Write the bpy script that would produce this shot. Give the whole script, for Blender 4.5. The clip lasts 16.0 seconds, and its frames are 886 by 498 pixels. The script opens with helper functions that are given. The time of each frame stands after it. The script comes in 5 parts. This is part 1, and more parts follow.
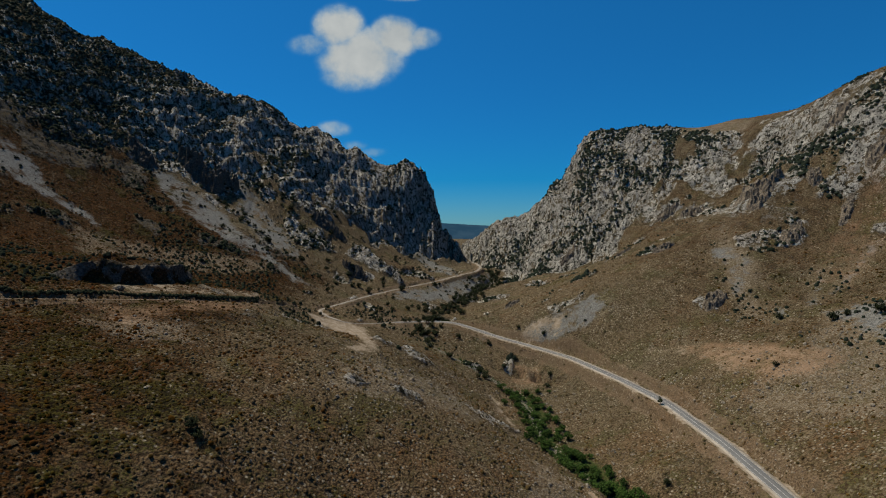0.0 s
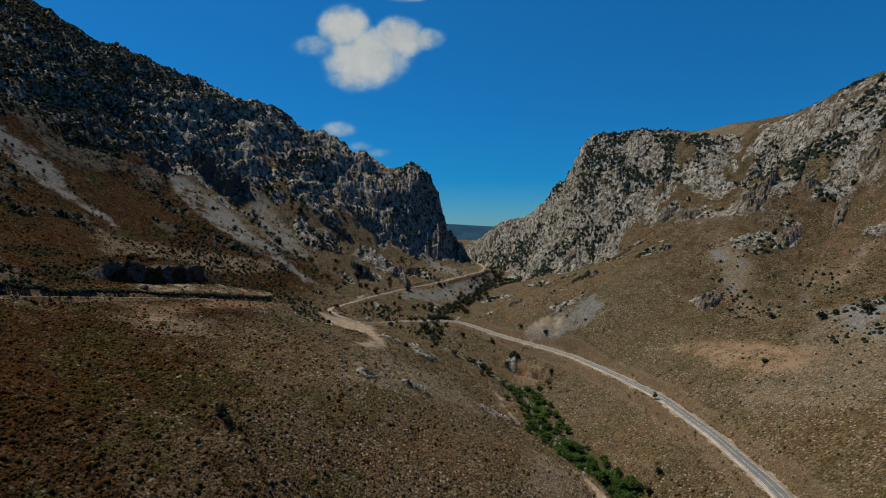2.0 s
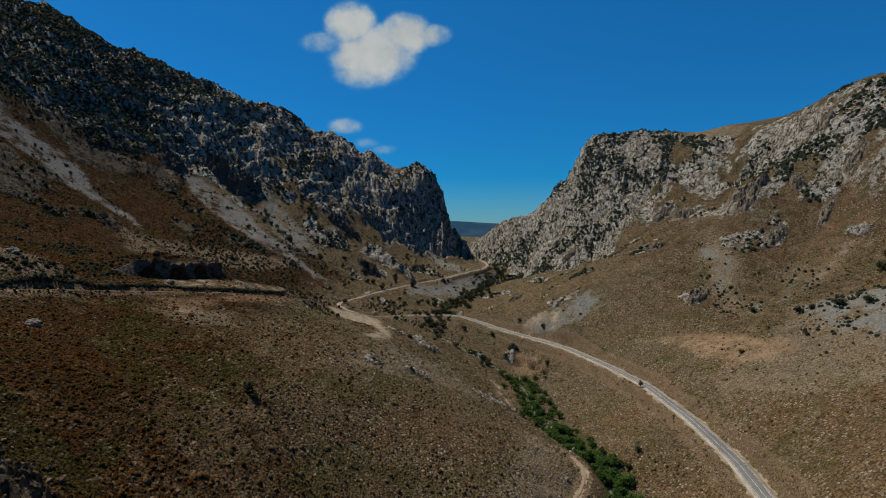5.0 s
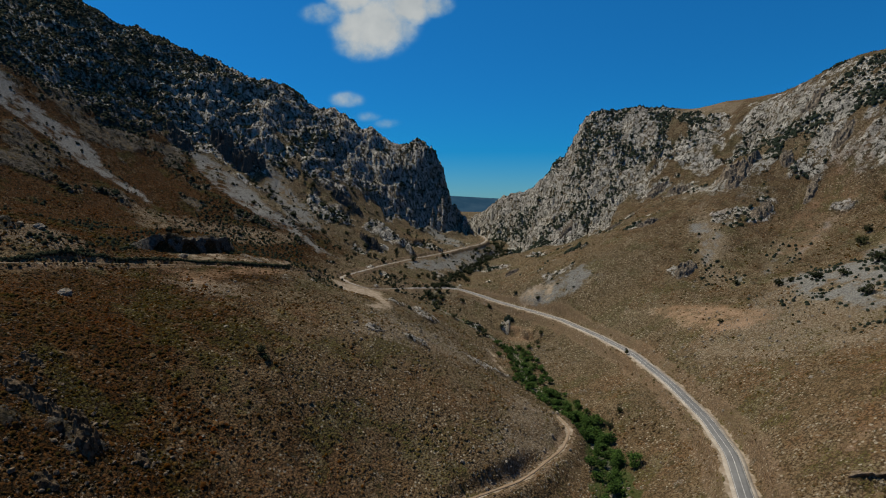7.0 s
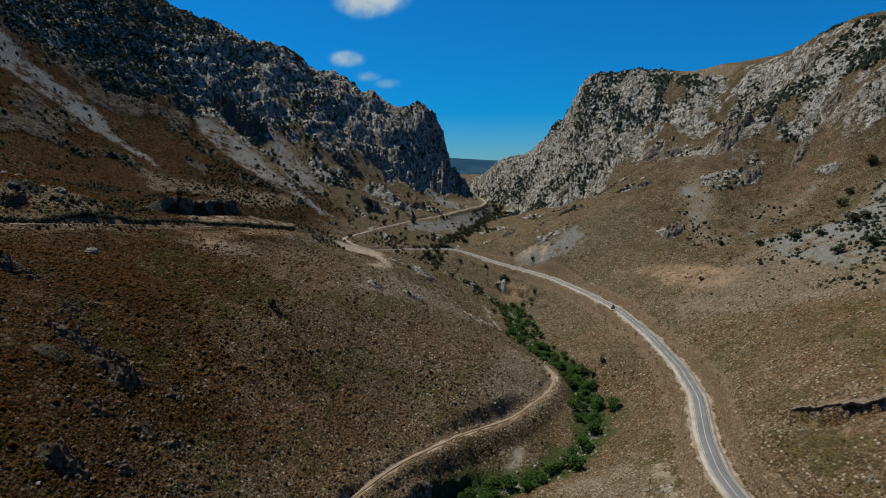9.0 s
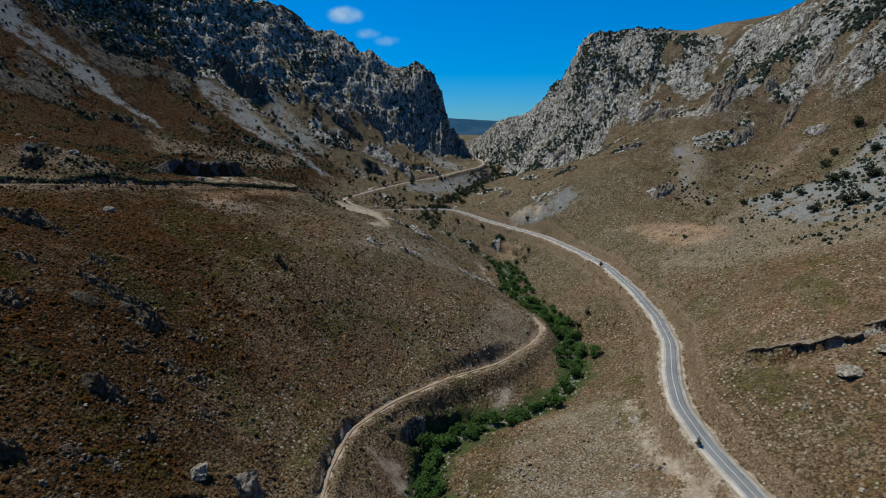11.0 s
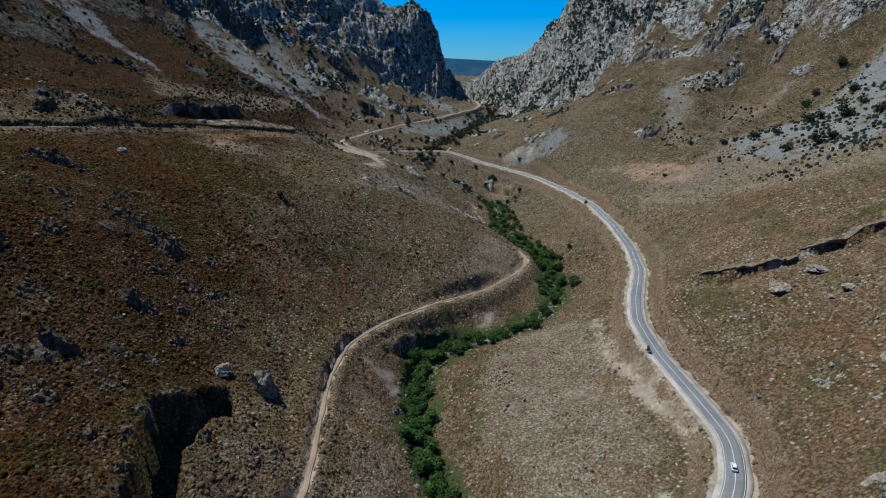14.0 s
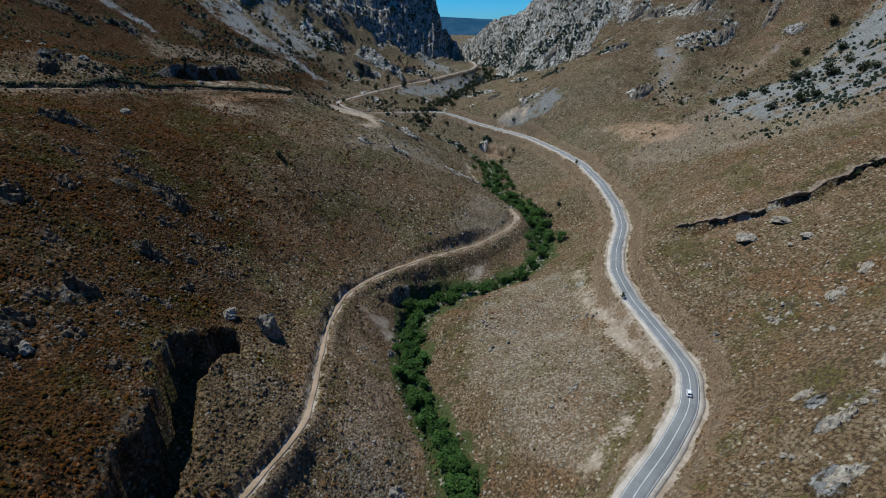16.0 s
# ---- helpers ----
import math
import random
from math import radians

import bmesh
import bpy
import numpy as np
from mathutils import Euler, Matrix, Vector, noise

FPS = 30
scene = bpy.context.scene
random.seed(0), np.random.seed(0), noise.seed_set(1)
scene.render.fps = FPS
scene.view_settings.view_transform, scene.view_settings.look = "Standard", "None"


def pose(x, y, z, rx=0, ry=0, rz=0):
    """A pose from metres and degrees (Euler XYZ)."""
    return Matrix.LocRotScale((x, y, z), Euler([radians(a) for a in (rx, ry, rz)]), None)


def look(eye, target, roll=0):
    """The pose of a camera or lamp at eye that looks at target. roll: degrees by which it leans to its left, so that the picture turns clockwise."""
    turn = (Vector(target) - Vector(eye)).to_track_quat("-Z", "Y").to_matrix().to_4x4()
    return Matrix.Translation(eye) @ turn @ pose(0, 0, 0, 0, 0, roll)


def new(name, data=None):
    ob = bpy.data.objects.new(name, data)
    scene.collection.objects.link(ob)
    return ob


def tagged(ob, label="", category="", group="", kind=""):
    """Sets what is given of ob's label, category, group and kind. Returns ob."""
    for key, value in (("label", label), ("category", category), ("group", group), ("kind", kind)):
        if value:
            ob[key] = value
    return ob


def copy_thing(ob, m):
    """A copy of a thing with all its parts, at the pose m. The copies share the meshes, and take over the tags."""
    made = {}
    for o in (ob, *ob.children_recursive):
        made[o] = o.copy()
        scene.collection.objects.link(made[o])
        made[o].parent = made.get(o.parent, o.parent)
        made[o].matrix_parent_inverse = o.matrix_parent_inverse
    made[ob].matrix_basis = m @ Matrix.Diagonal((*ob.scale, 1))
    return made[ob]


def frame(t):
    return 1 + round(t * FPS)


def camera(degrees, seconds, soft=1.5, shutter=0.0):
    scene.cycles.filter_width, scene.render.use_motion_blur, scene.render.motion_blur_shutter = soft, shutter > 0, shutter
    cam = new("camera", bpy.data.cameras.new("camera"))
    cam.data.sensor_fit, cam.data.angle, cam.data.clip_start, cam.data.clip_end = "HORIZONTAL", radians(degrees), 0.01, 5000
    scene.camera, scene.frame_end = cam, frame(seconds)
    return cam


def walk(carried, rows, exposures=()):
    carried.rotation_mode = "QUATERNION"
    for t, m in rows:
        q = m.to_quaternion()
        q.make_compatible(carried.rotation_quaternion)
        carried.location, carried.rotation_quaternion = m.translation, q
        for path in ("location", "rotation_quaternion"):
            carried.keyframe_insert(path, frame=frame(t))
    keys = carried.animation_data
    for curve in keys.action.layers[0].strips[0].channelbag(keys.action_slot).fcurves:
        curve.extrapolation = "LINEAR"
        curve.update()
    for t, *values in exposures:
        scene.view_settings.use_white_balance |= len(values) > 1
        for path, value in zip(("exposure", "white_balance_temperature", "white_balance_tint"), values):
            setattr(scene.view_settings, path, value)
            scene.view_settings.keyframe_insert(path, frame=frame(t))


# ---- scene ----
cam = camera(77.7, 16.0, soft=1.1)
METRES, EYE, TILT, LEAN, TURN = 170.0, 130.0, -2.0, 0.0, 0.0
ROWS = [
    (0.0, 0.0, 0.0, 0.0, 0.0, 0.0, -0.0),
    (0.5, -0.0009, -0.027, 0.0014, 0.13, 0.02, -0.04),
    (1.0, -0.0021, -0.0552, 0.0023, 0.24, 0.04, -0.05),
    (1.5, -0.0025, -0.0838, 0.0036, 0.36, 0.05, -0.06),
    (2.0, -0.0027, -0.1131, 0.0052, 0.48, 0.05, -0.08),
    (2.5, -0.0001, -0.1424, 0.0069, 0.59, 0.08, -0.08),
    (3.0, 0.0024, -0.172, 0.0081, 0.69, 0.11, -0.11),
    (3.5, 0.0068, -0.2025, 0.0097, 0.83, 0.11, -0.11),
    (6.0, 0.036, -0.3623, 0.0155, 1.28, -1.32, -0.13),
    (6.5, 0.0435, -0.3959, 0.0165, 1.34, -2.11, -0.11),
    (7.0, 0.0507, -0.4296, 0.0173, 1.43, -2.9, -0.12),
    (7.5, 0.0576, -0.4639, 0.0188, 1.48, -3.76, -0.11),
    (8.0, 0.0644, -0.4985, 0.0201, 1.53, -4.78, -0.1),
    (8.5, 0.0708, -0.5326, 0.0208, 1.56, -5.78, -0.07),
    (9.0, 0.078, -0.5674, 0.0223, 1.63, -6.8, -0.06),
    (11.5, 0.1167, -0.7274, 0.0271, 1.76, -11.76, 0.05),
    (12.0, 0.1244, -0.7571, 0.0278, 1.75, -12.73, 0.09),
    (12.5, 0.1319, -0.7859, 0.0288, 1.74, -13.69, 0.14),
    (13.0, 0.1396, -0.8143, 0.0295, 1.76, -14.65, 0.18),
    (13.5, 0.1474, -0.8419, 0.0304, 1.75, -15.6, 0.21),
    (14.0, 0.1549, -0.8697, 0.0313, 1.73, -16.56, 0.26),
    (14.5, 0.1629, -0.8969, 0.0321, 1.72, -17.52, 0.31),
    (15.0, 0.1703, -0.9239, 0.0327, 1.7, -18.47, 0.37),
    (15.5, 0.1786, -0.9506, 0.0335, 1.67, -19.43, 0.42),
    (16.0, 0.1864, -0.9777, 0.0346, 1.62, -20.33, 0.47),
]
EXPOSURES = [(0.0, -0.12, 7800, 7), (6.0, -0.11, 7800, 8), (9.0, 0.05, 7200, 6), (12.0, 0.18, 6300, 4), (16.0, 0.30, 6050, 4)]
walk(cam, [(t, pose(0, 0, EYE, TILT, LEAN, TURN) @ pose(METRES * x, METRES * y, METRES * z, 90 + pitch, roll, yaw)) for t, x, y, z, yaw, pitch, roll in ROWS], EXPOSURES)

# ---- world, sun and exposure ----
SUN_FROM = Vector((-0.41, 0.245, 0.876)).normalized()
world = bpy.data.worlds.new("world")
scene.world = world
world.use_nodes = True


def sky_nodes():
    nt = world.node_tree
    nt.nodes.clear()
    n, link = nt.nodes.new, nt.links.new
    out, bg, sky = n("ShaderNodeOutputWorld"), n("ShaderNodeBackground"), n("ShaderNodeTexSky")
    sky.sky_type, sky.sun_disc = "NISHITA", False
    sky.sun_elevation = math.asin(SUN_FROM.z)
    sky.sun_rotation = math.atan2(SUN_FROM.x, SUN_FROM.y)
    sky.altitude, sky.air_density, sky.dust_density, sky.ozone_density = 0, 1.0, 0.0, 1.0
    bg.inputs["Strength"].default_value = 0.055
    tint = n("ShaderNodeHueSaturation")
    tint.inputs["Saturation"].default_value = 1.2
    tc, sep = n("ShaderNodeTexCoord"), n("ShaderNodeSeparateXYZ")
    link(tc.outputs["Generated"], sep.inputs[0])
    grade = n("ShaderNodeValToRGB")
    grade.color_ramp.elements[0].color, grade.color_ramp.elements[1].color = (0.37, 0.85, 1.66, 1), (0.57, 1.18, 1.90, 1)
    grade.color_ramp.elements[1].position = 0.40
    link(sep.outputs[2], grade.inputs[0])
    blue = n("ShaderNodeMixRGB")
    blue.blend_type, blue.inputs[0].default_value = "MULTIPLY", 1.0
    link(grade.outputs[0], blue.inputs[2])
    link(sky.outputs[0], blue.inputs[1]), link(blue.outputs[0], tint.inputs["Color"])
    # cumulus: soft lobes on the plane at distance one ahead, broken up by noise
    def m(op, a, b=None, clamp=False):
        q = n("ShaderNodeMath")
        q.operation, q.use_clamp = op, clamp
        for i, v in enumerate((a, b)):
            if v is None:
                continue
            if isinstance(v, (int, float)):
                q.inputs[i].default_value = v
            else:
                link(v, q.inputs[i])
        return q.outputs[0]

    dy = m("MAXIMUM", sep.outputs[1], 0.05)
    u, v = m("DIVIDE", sep.outputs[0], dy), m("DIVIDE", sep.outputs[2], dy)
    co = n("ShaderNodeCombineXYZ")
    link(u, co.inputs[0]), link(v, co.inputs[1])
    nz = n("ShaderNodeTexNoise")
    nz.inputs["Scale"].default_value, nz.inputs["Detail"].default_value = 17, 8
    nz.inputs["Roughness"].default_value = 0.56
    link(co.outputs[0], nz.inputs["Vector"])
    nb = n("ShaderNodeTexNoise")
    nb.inputs["Scale"].default_value, nb.inputs["Detail"].default_value = 9, 4
    link(co.outputs[0], nb.inputs["Vector"])
    total = None
    for cu, cv, ru, rv, gain in CLOUDS:
        a = m("POWER", m("DIVIDE", m("SUBTRACT", u, cu), ru), 2)
        b = m("POWER", m("DIVIDE", m("SUBTRACT", v, cv), rv), 2)
        lobe = m("MULTIPLY", m("SUBTRACT", 1.0, m("ADD", a, b), True), gain)
        total = lobe if total is None else m("MAXIMUM", total, lobe)
    ragged = m("ADD", total, m("MULTIPLY", m("SUBTRACT", nz.outputs[0], 0.5), 1.5))
    ragged = m("MULTIPLY", ragged, m("MULTIPLY", total, 2.5, True))
    ramp = n("ShaderNodeMapRange")
    ramp.interpolation_type = "SMOOTHSTEP"
    ramp.inputs["From Min"].default_value, ramp.inputs["From Max"].default_value = 0.0, 0.9
    ramp.inputs["To Max"].default_value = 0.97
    link(ragged, ramp.inputs["Value"])
    shade = n("ShaderNodeValToRGB")
    shade.color_ramp.elements[0].color, shade.color_ramp.elements[1].color = (5.6, 6.8, 8.4, 1), (11.0, 12.1, 13.6, 1)
    shade.color_ramp.elements[0].position, shade.color_ramp.elements[1].position = 0.25, 0.75
    link(m("ADD", m("MULTIPLY", nz.outputs[0], 0.5), m("MULTIPLY", nb.outputs[0], 0.5)), shade.inputs[0])
    rim = n("ShaderNodeMixRGB")
    rim.inputs[1].default_value = (3.6, 8.2, 11.6, 1)
    link(ramp.outputs[0], rim.inputs[0]), link(shade.outputs[0], rim.inputs[2])
    mix = n("ShaderNodeMixRGB")
    link(ramp.outputs[0], mix.inputs[0]), link(tint.outputs[0], mix.inputs[1]), link(rim.outputs[0], mix.inputs[2])
    link(mix.outputs[0], bg.inputs["Color"])
    link(bg.outputs[0], out.inputs[0])


# each cloud lobe: place across, place up, half width, half height, body
CLOUDS = [
    (-0.187, 0.362, 0.058, 0.052, 1.0),
    (-0.146, 0.310, 0.095, 0.066, 1.05),
    (-0.088, 0.345, 0.058, 0.048, 1.0),
    (-0.042, 0.343, 0.050, 0.026, 0.75),
    (-0.232, 0.332, 0.060, 0.026, 0.62),
    (-0.165, 0.276, 0.070, 0.036, 0.75),
    (-0.075, 0.430, 0.062, 0.026, 1.0),
    (-0.198, 0.182, 0.042, 0.020, 0.60),
    (-0.160, 0.152, 0.035, 0.013, 0.42),
    (-0.125, 0.140, 0.035, 0.013, 0.42),
]
sky_nodes()

sun = new("sun", bpy.data.lights.new("sun", "SUN"))
sun.data.energy, sun.data.angle, sun.data.color = 5.0, radians(0.53), (1.0, 0.967, 0.91)
sun.matrix_world = look(SUN_FROM * 900, (0, 0, 0))

# ---- materials ----
ALBEDO_SCALE = 0.82  # light balance put into colour: one factor dims every base colour


class Nodes:
    """Short hand for a node material."""

    def __init__(self, name, rough=0.9, spec=0.25):
        self.mat = bpy.data.materials.new(name)
        self.mat.use_nodes = True
        self.nt = self.mat.node_tree
        self.bsdf = self.nt.nodes["Principled BSDF"]
        self.bsdf.inputs["Roughness"].default_value = rough
        self.bsdf.inputs["Specular IOR Level"].default_value = spec
        self.pos = self.nt.nodes.new("ShaderNodeNewGeometry")

    def link(self, a, b):
        if isinstance(a, (int, float)):
            b.default_value = a
        elif isinstance(a, tuple):
            b.default_value = (*a, 1)
        else:
            self.nt.links.new(a, b)

    def noise(self, scale, detail=4, rough=0.6, stretch=None):
        q = self.nt.nodes.new("ShaderNodeTexNoise")
        q.inputs["Scale"].default_value, q.inputs["Detail"].default_value, q.inputs["Roughness"].default_value = scale, detail, rough
        co = self.pos.outputs["Position"]
        if stretch:
            s = self.nt.nodes.new("ShaderNodeMapping")
            s.inputs["Scale"].default_value = stretch
            self.link(co, s.inputs["Vector"])
            co = s.outputs[0]
        self.link(co, q.inputs["Vector"])
        return q.outputs[0]

    def cells(self, scale, feature="F1", output="Distance", stretch=None, warp=0.0):
        q = self.nt.nodes.new("ShaderNodeTexVoronoi")
        q.feature = feature
        q.inputs["Scale"].default_value = scale
        co = self.pos.outputs["Position"]
        if warp:
            w = self.nt.nodes.new("ShaderNodeTexNoise")
            w.inputs["Scale"].default_value, w.inputs["Detail"].default_value = scale * 1.3, 3
            self.link(co, w.inputs["Vector"])
            v = self.nt.nodes.new("ShaderNodeVectorMath")
            v.operation = "MULTIPLY_ADD"
            self.link(w.outputs["Color"], v.inputs[0])
            v.inputs[1].default_value = (warp, warp, warp)
            self.link(co, v.inputs[2])
            co = v.outputs[0]
        if stretch:
            s = self.nt.nodes.new("ShaderNodeMapping")
            s.inputs["Scale"].default_value = stretch
            self.link(co, s.inputs["Vector"])
            co = s.outputs[0]
        self.link(co, q.inputs["Vector"])
        return q.outputs[output]

    def red_of(self, colour):
        q = self.nt.nodes.new("ShaderNodeSeparateColor")
        self.link(colour, q.inputs[0])
        return q.outputs[0]

    def math(self, op, a, b=0.0):
        q = self.nt.nodes.new("ShaderNodeMath")
        q.operation = op
        self.link(a, q.inputs[0]), self.link(b, q.inputs[1])
        return q.outputs[0]

    def span(self, v, lo, hi, to0=0.0, to1=1.0):
        q = self.nt.nodes.new("ShaderNodeMapRange")
        q.interpolation_type = "SMOOTHSTEP"
        self.link(v, q.inputs["Value"])
        for i, w in enumerate((lo, hi, to0, to1)):
            q.inputs[i + 1].default_value = w
        return q.outputs[0]

    def mix(self, fac, a, b, mode="MIX"):
        q = self.nt.nodes.new("ShaderNodeMixRGB")
        q.blend_type = mode
        self.link(fac, q.inputs[0]), self.link(a, q.inputs[1]), self.link(b, q.inputs[2])
        return q.outputs[0]

    def attr(self, name):
        q = self.nt.nodes.new("ShaderNodeAttribute")
        q.attribute_name = name
        return q.outputs["Fac"]

    def done(self, colour, bump=None, strength=0.5, distance=0.3):
        self.link(self.mix(1.0, colour, (ALBEDO_SCALE, ALBEDO_SCALE, ALBEDO_SCALE), "MULTIPLY"), self.bsdf.inputs["Base Color"])
        if bump is not None:
            b = self.nt.nodes.new("ShaderNodeBump")
            b.inputs["Strength"].default_value, b.inputs["Distance"].default_value = strength, distance
            self.link(bump, b.inputs["Height"])
            self.link(b.outputs[0], self.bsdf.inputs["Normal"])
        return self.mat


def ground_material():
    n = Nodes("hillside", 1.0, 0.03)
    mid, fine, grain = n.noise(0.09, 5, 0.65), n.noise(0.7, 4, 0.7), n.noise(3.2, 3, 0.7)
    rag = n.math("MULTIPLY", n.math("SUBTRACT", n.math("ADD", n.math("MULTIPLY", mid, 0.6), n.math("MULTIPLY", fine, 0.4)), 0.5), 3.2)

    def where(name, lo=0.42, hi=0.62):
        return n.span(n.math("ADD", n.attr(name), rag), lo, hi)

    # a carpet of cushion scrub: every tuft its own tone, with gaps between
    tuft, small = n.cells(0.85, warp=0.9), n.cells(2.1, warp=0.7)
    tone, tone_small = n.red_of(n.cells(0.85, output="Color", warp=0.9)), n.red_of(n.cells(2.1, output="Color", warp=0.7))
    lush_patch, rust_patch, grey_patch = n.span(n.noise(0.034, 4, 0.65), 0.50, 0.62), n.span(n.noise(0.021, 4, 0.65), 0.50, 0.62), n.span(n.noise(0.055, 5, 0.7), 0.50, 0.60)
    warm = n.mix(n.math("ADD", n.math("MULTIPLY", tone, 0.5), n.span(fine, 0.3, 0.7, 0.0, 0.5)), (0.108, 0.065, 0.032), (0.245, 0.174, 0.102))
    warm = n.mix(n.math("MULTIPLY", rust_patch, 0.6), warm, (0.200, 0.105, 0.052))
    olive = n.mix(tone_small, (0.078, 0.066, 0.022), (0.116, 0.106, 0.036))
    top = n.mix(n.span(n.math("ADD", n.math("MULTIPLY", tone_small, 0.5), n.math("MULTIPLY", lush_patch, 0.5)), 0.35, 0.65), warm, olive)
    top = n.mix(n.math("MULTIPLY", grey_patch, n.math("MULTIPLY", fine, 0.75)), top, (0.285, 0.232, 0.158))
    # distant haze put into the soil colour as an olive grey tint
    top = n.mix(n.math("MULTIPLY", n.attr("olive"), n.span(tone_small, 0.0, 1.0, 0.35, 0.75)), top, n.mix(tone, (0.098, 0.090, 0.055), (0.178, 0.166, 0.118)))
    mound = n.math("SUBTRACT", 1.0, n.math("ADD", n.math("MULTIPLY", tuft, 0.75), n.math("MULTIPLY", small, 0.35)))
    # gaps between tufts painted dark, their shade put into the colour
    soil = n.mix(n.span(mound, 0.22, 0.55), (0.060, 0.040, 0.023), top)
    soil = n.mix(n.math("MULTIPLY", n.span(grain, 0.56, 0.70), 0.3), soil, (0.30, 0.245, 0.17))
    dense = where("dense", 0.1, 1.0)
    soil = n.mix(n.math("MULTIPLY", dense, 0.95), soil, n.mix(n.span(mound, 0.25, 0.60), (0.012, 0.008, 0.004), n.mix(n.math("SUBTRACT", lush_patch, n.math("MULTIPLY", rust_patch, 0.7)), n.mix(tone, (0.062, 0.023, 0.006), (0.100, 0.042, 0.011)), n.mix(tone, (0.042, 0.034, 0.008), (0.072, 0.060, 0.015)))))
    # larger shrubs and half buried stones, a few steps apart
    clump, ctone = n.cells(0.27, warp=2.2), n.red_of(n.cells(0.27, output="Color", warp=2.2))
    lump, ltone = n.cells(0.62, warp=0.8), n.red_of(n.cells(0.62, output="Color", warp=0.8))
    shrub = n.math("MULTIPLY", n.span(ctone, 0.54, 0.74), n.span(clump, 0.62, 0.30))
    shrub = n.math("MAXIMUM", shrub, n.math("MULTIPLY", n.span(ltone, 0.74, 0.84), n.span(lump, 0.55, 0.25)))
    soil = n.mix(n.math("MULTIPLY", shrub, n.span(n.noise(0.045, 4, 0.6), 0.40, 0.62, 0.35, 0.95)), soil, n.mix(dense, n.mix(fine, (0.042, 0.036, 0.018), (0.085, 0.068, 0.035)), (0.013, 0.011, 0.005)))
    rocky = n.math("MULTIPLY", n.span(ltone, 0.28, 0.19), n.span(lump, 0.50, 0.22))
    soil = n.mix(n.math("MULTIPLY", rocky, n.span(n.math("ADD", n.noise(0.03, 4, 0.7), n.math("MULTIPLY", n.attr("rubble"), 0.2)), 0.37, 0.55)), soil, n.mix(dense, (0.35, 0.305, 0.228), (0.12, 0.098, 0.068)))
    pebble = n.red_of(n.cells(1.4, output="Color", warp=0.2))
    gravel = n.mix(n.span(pebble, 0.45, 0.75), (0.170, 0.126, 0.080), (0.36, 0.308, 0.235))
    soil = n.mix(n.math("MULTIPLY", where("rubble", 0.45, 1.3), 0.65), soil, gravel)
    col = n.mix(n.math("MULTIPLY", where("cut", 0.5, 0.9), 0.4), soil, n.mix(fine, (0.19, 0.115, 0.07), (0.32, 0.24, 0.17)))
    # limestone: knobs and flutes parted by dark clefts, with soil and plants in the hollows
    knob, chip = n.cells(0.19, stretch=(1.0, 1.0, 0.5), warp=3.0), n.cells(0.55, stretch=(1.0, 1.0, 0.55), warp=1.0)
    streak = n.noise(0.12, 6, 0.7, (1.0, 1.0, 0.35))
    crack = n.math("MULTIPLY", n.math("SUBTRACT", n.noise(0.45, 6, 0.75, (1.0, 1.0, 0.45)), 0.5), 1.5)
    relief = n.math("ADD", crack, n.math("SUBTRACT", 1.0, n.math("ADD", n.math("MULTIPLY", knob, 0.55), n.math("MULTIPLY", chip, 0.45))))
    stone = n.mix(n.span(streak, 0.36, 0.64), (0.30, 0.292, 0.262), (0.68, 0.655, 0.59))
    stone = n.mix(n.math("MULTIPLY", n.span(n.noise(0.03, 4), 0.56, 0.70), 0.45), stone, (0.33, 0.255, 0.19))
    # rock amid dense scrub darkened: shade of the western faces painted in
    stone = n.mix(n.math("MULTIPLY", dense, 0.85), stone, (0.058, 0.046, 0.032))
    # clefts painted near black along the relief, shade put into the colour
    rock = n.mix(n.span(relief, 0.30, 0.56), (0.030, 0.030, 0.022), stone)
    plants = n.span(n.noise(0.05, 5, 0.7), 0.47, 0.57)
    hollow = n.mix(tone, (0.11, 0.082, 0.045), (0.20, 0.155, 0.095))
    rock = n.mix(n.math("MULTIPLY", plants, n.span(relief, 0.50, 0.36)), rock, hollow)
    # forest: leaf green, with shade between the crowns put into the darker tone
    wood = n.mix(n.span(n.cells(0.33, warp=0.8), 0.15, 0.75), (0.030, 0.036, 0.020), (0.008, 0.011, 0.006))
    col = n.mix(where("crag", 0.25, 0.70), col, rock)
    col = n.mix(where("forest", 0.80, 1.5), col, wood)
    scree = n.mix(n.span(pebble, 0.2, 0.8), (0.105, 0.106, 0.099), (0.215, 0.214, 0.200))
    scree = n.mix(n.span(n.noise(0.06, 5, 0.7), 0.47, 0.62), scree, soil)
    col = n.mix(where("scree", 0.35, 0.75), col, scree)
    bare = n.mix(n.span(n.noise(0.25, 5, 0.7), 0.38, 0.66), (0.235, 0.185, 0.132), (0.37, 0.31, 0.24))
    bare = n.mix(n.span(n.attr("bare"), 1.05, 1.28), bare, n.mix(fine, (0.40, 0.355, 0.29), (0.52, 0.475, 0.40)))
    col = n.mix(where("bare", 0.40, 0.80), col, bare)
    red = n.mix(fine, (0.23, 0.125, 0.07), (0.36, 0.25, 0.165))
    col = n.mix(n.math("MULTIPLY", where("red", 0.35, 1.15), 0.72), col, red)
    col = n.mix(n.math("MULTIPLY", where("lush", 0.45, 0.8), 0.85), col, n.mix(fine, (0.028, 0.045, 0.014), (0.075, 0.095, 0.03)))
    stones = n.mix(n.span(n.cells(0.8), 0.1, 0.5), (0.46, 0.44, 0.40), (0.14, 0.14, 0.11))
    col = n.mix(n.math("MULTIPLY", where("bed", 0.62, 0.9), 0.7), col, stones)
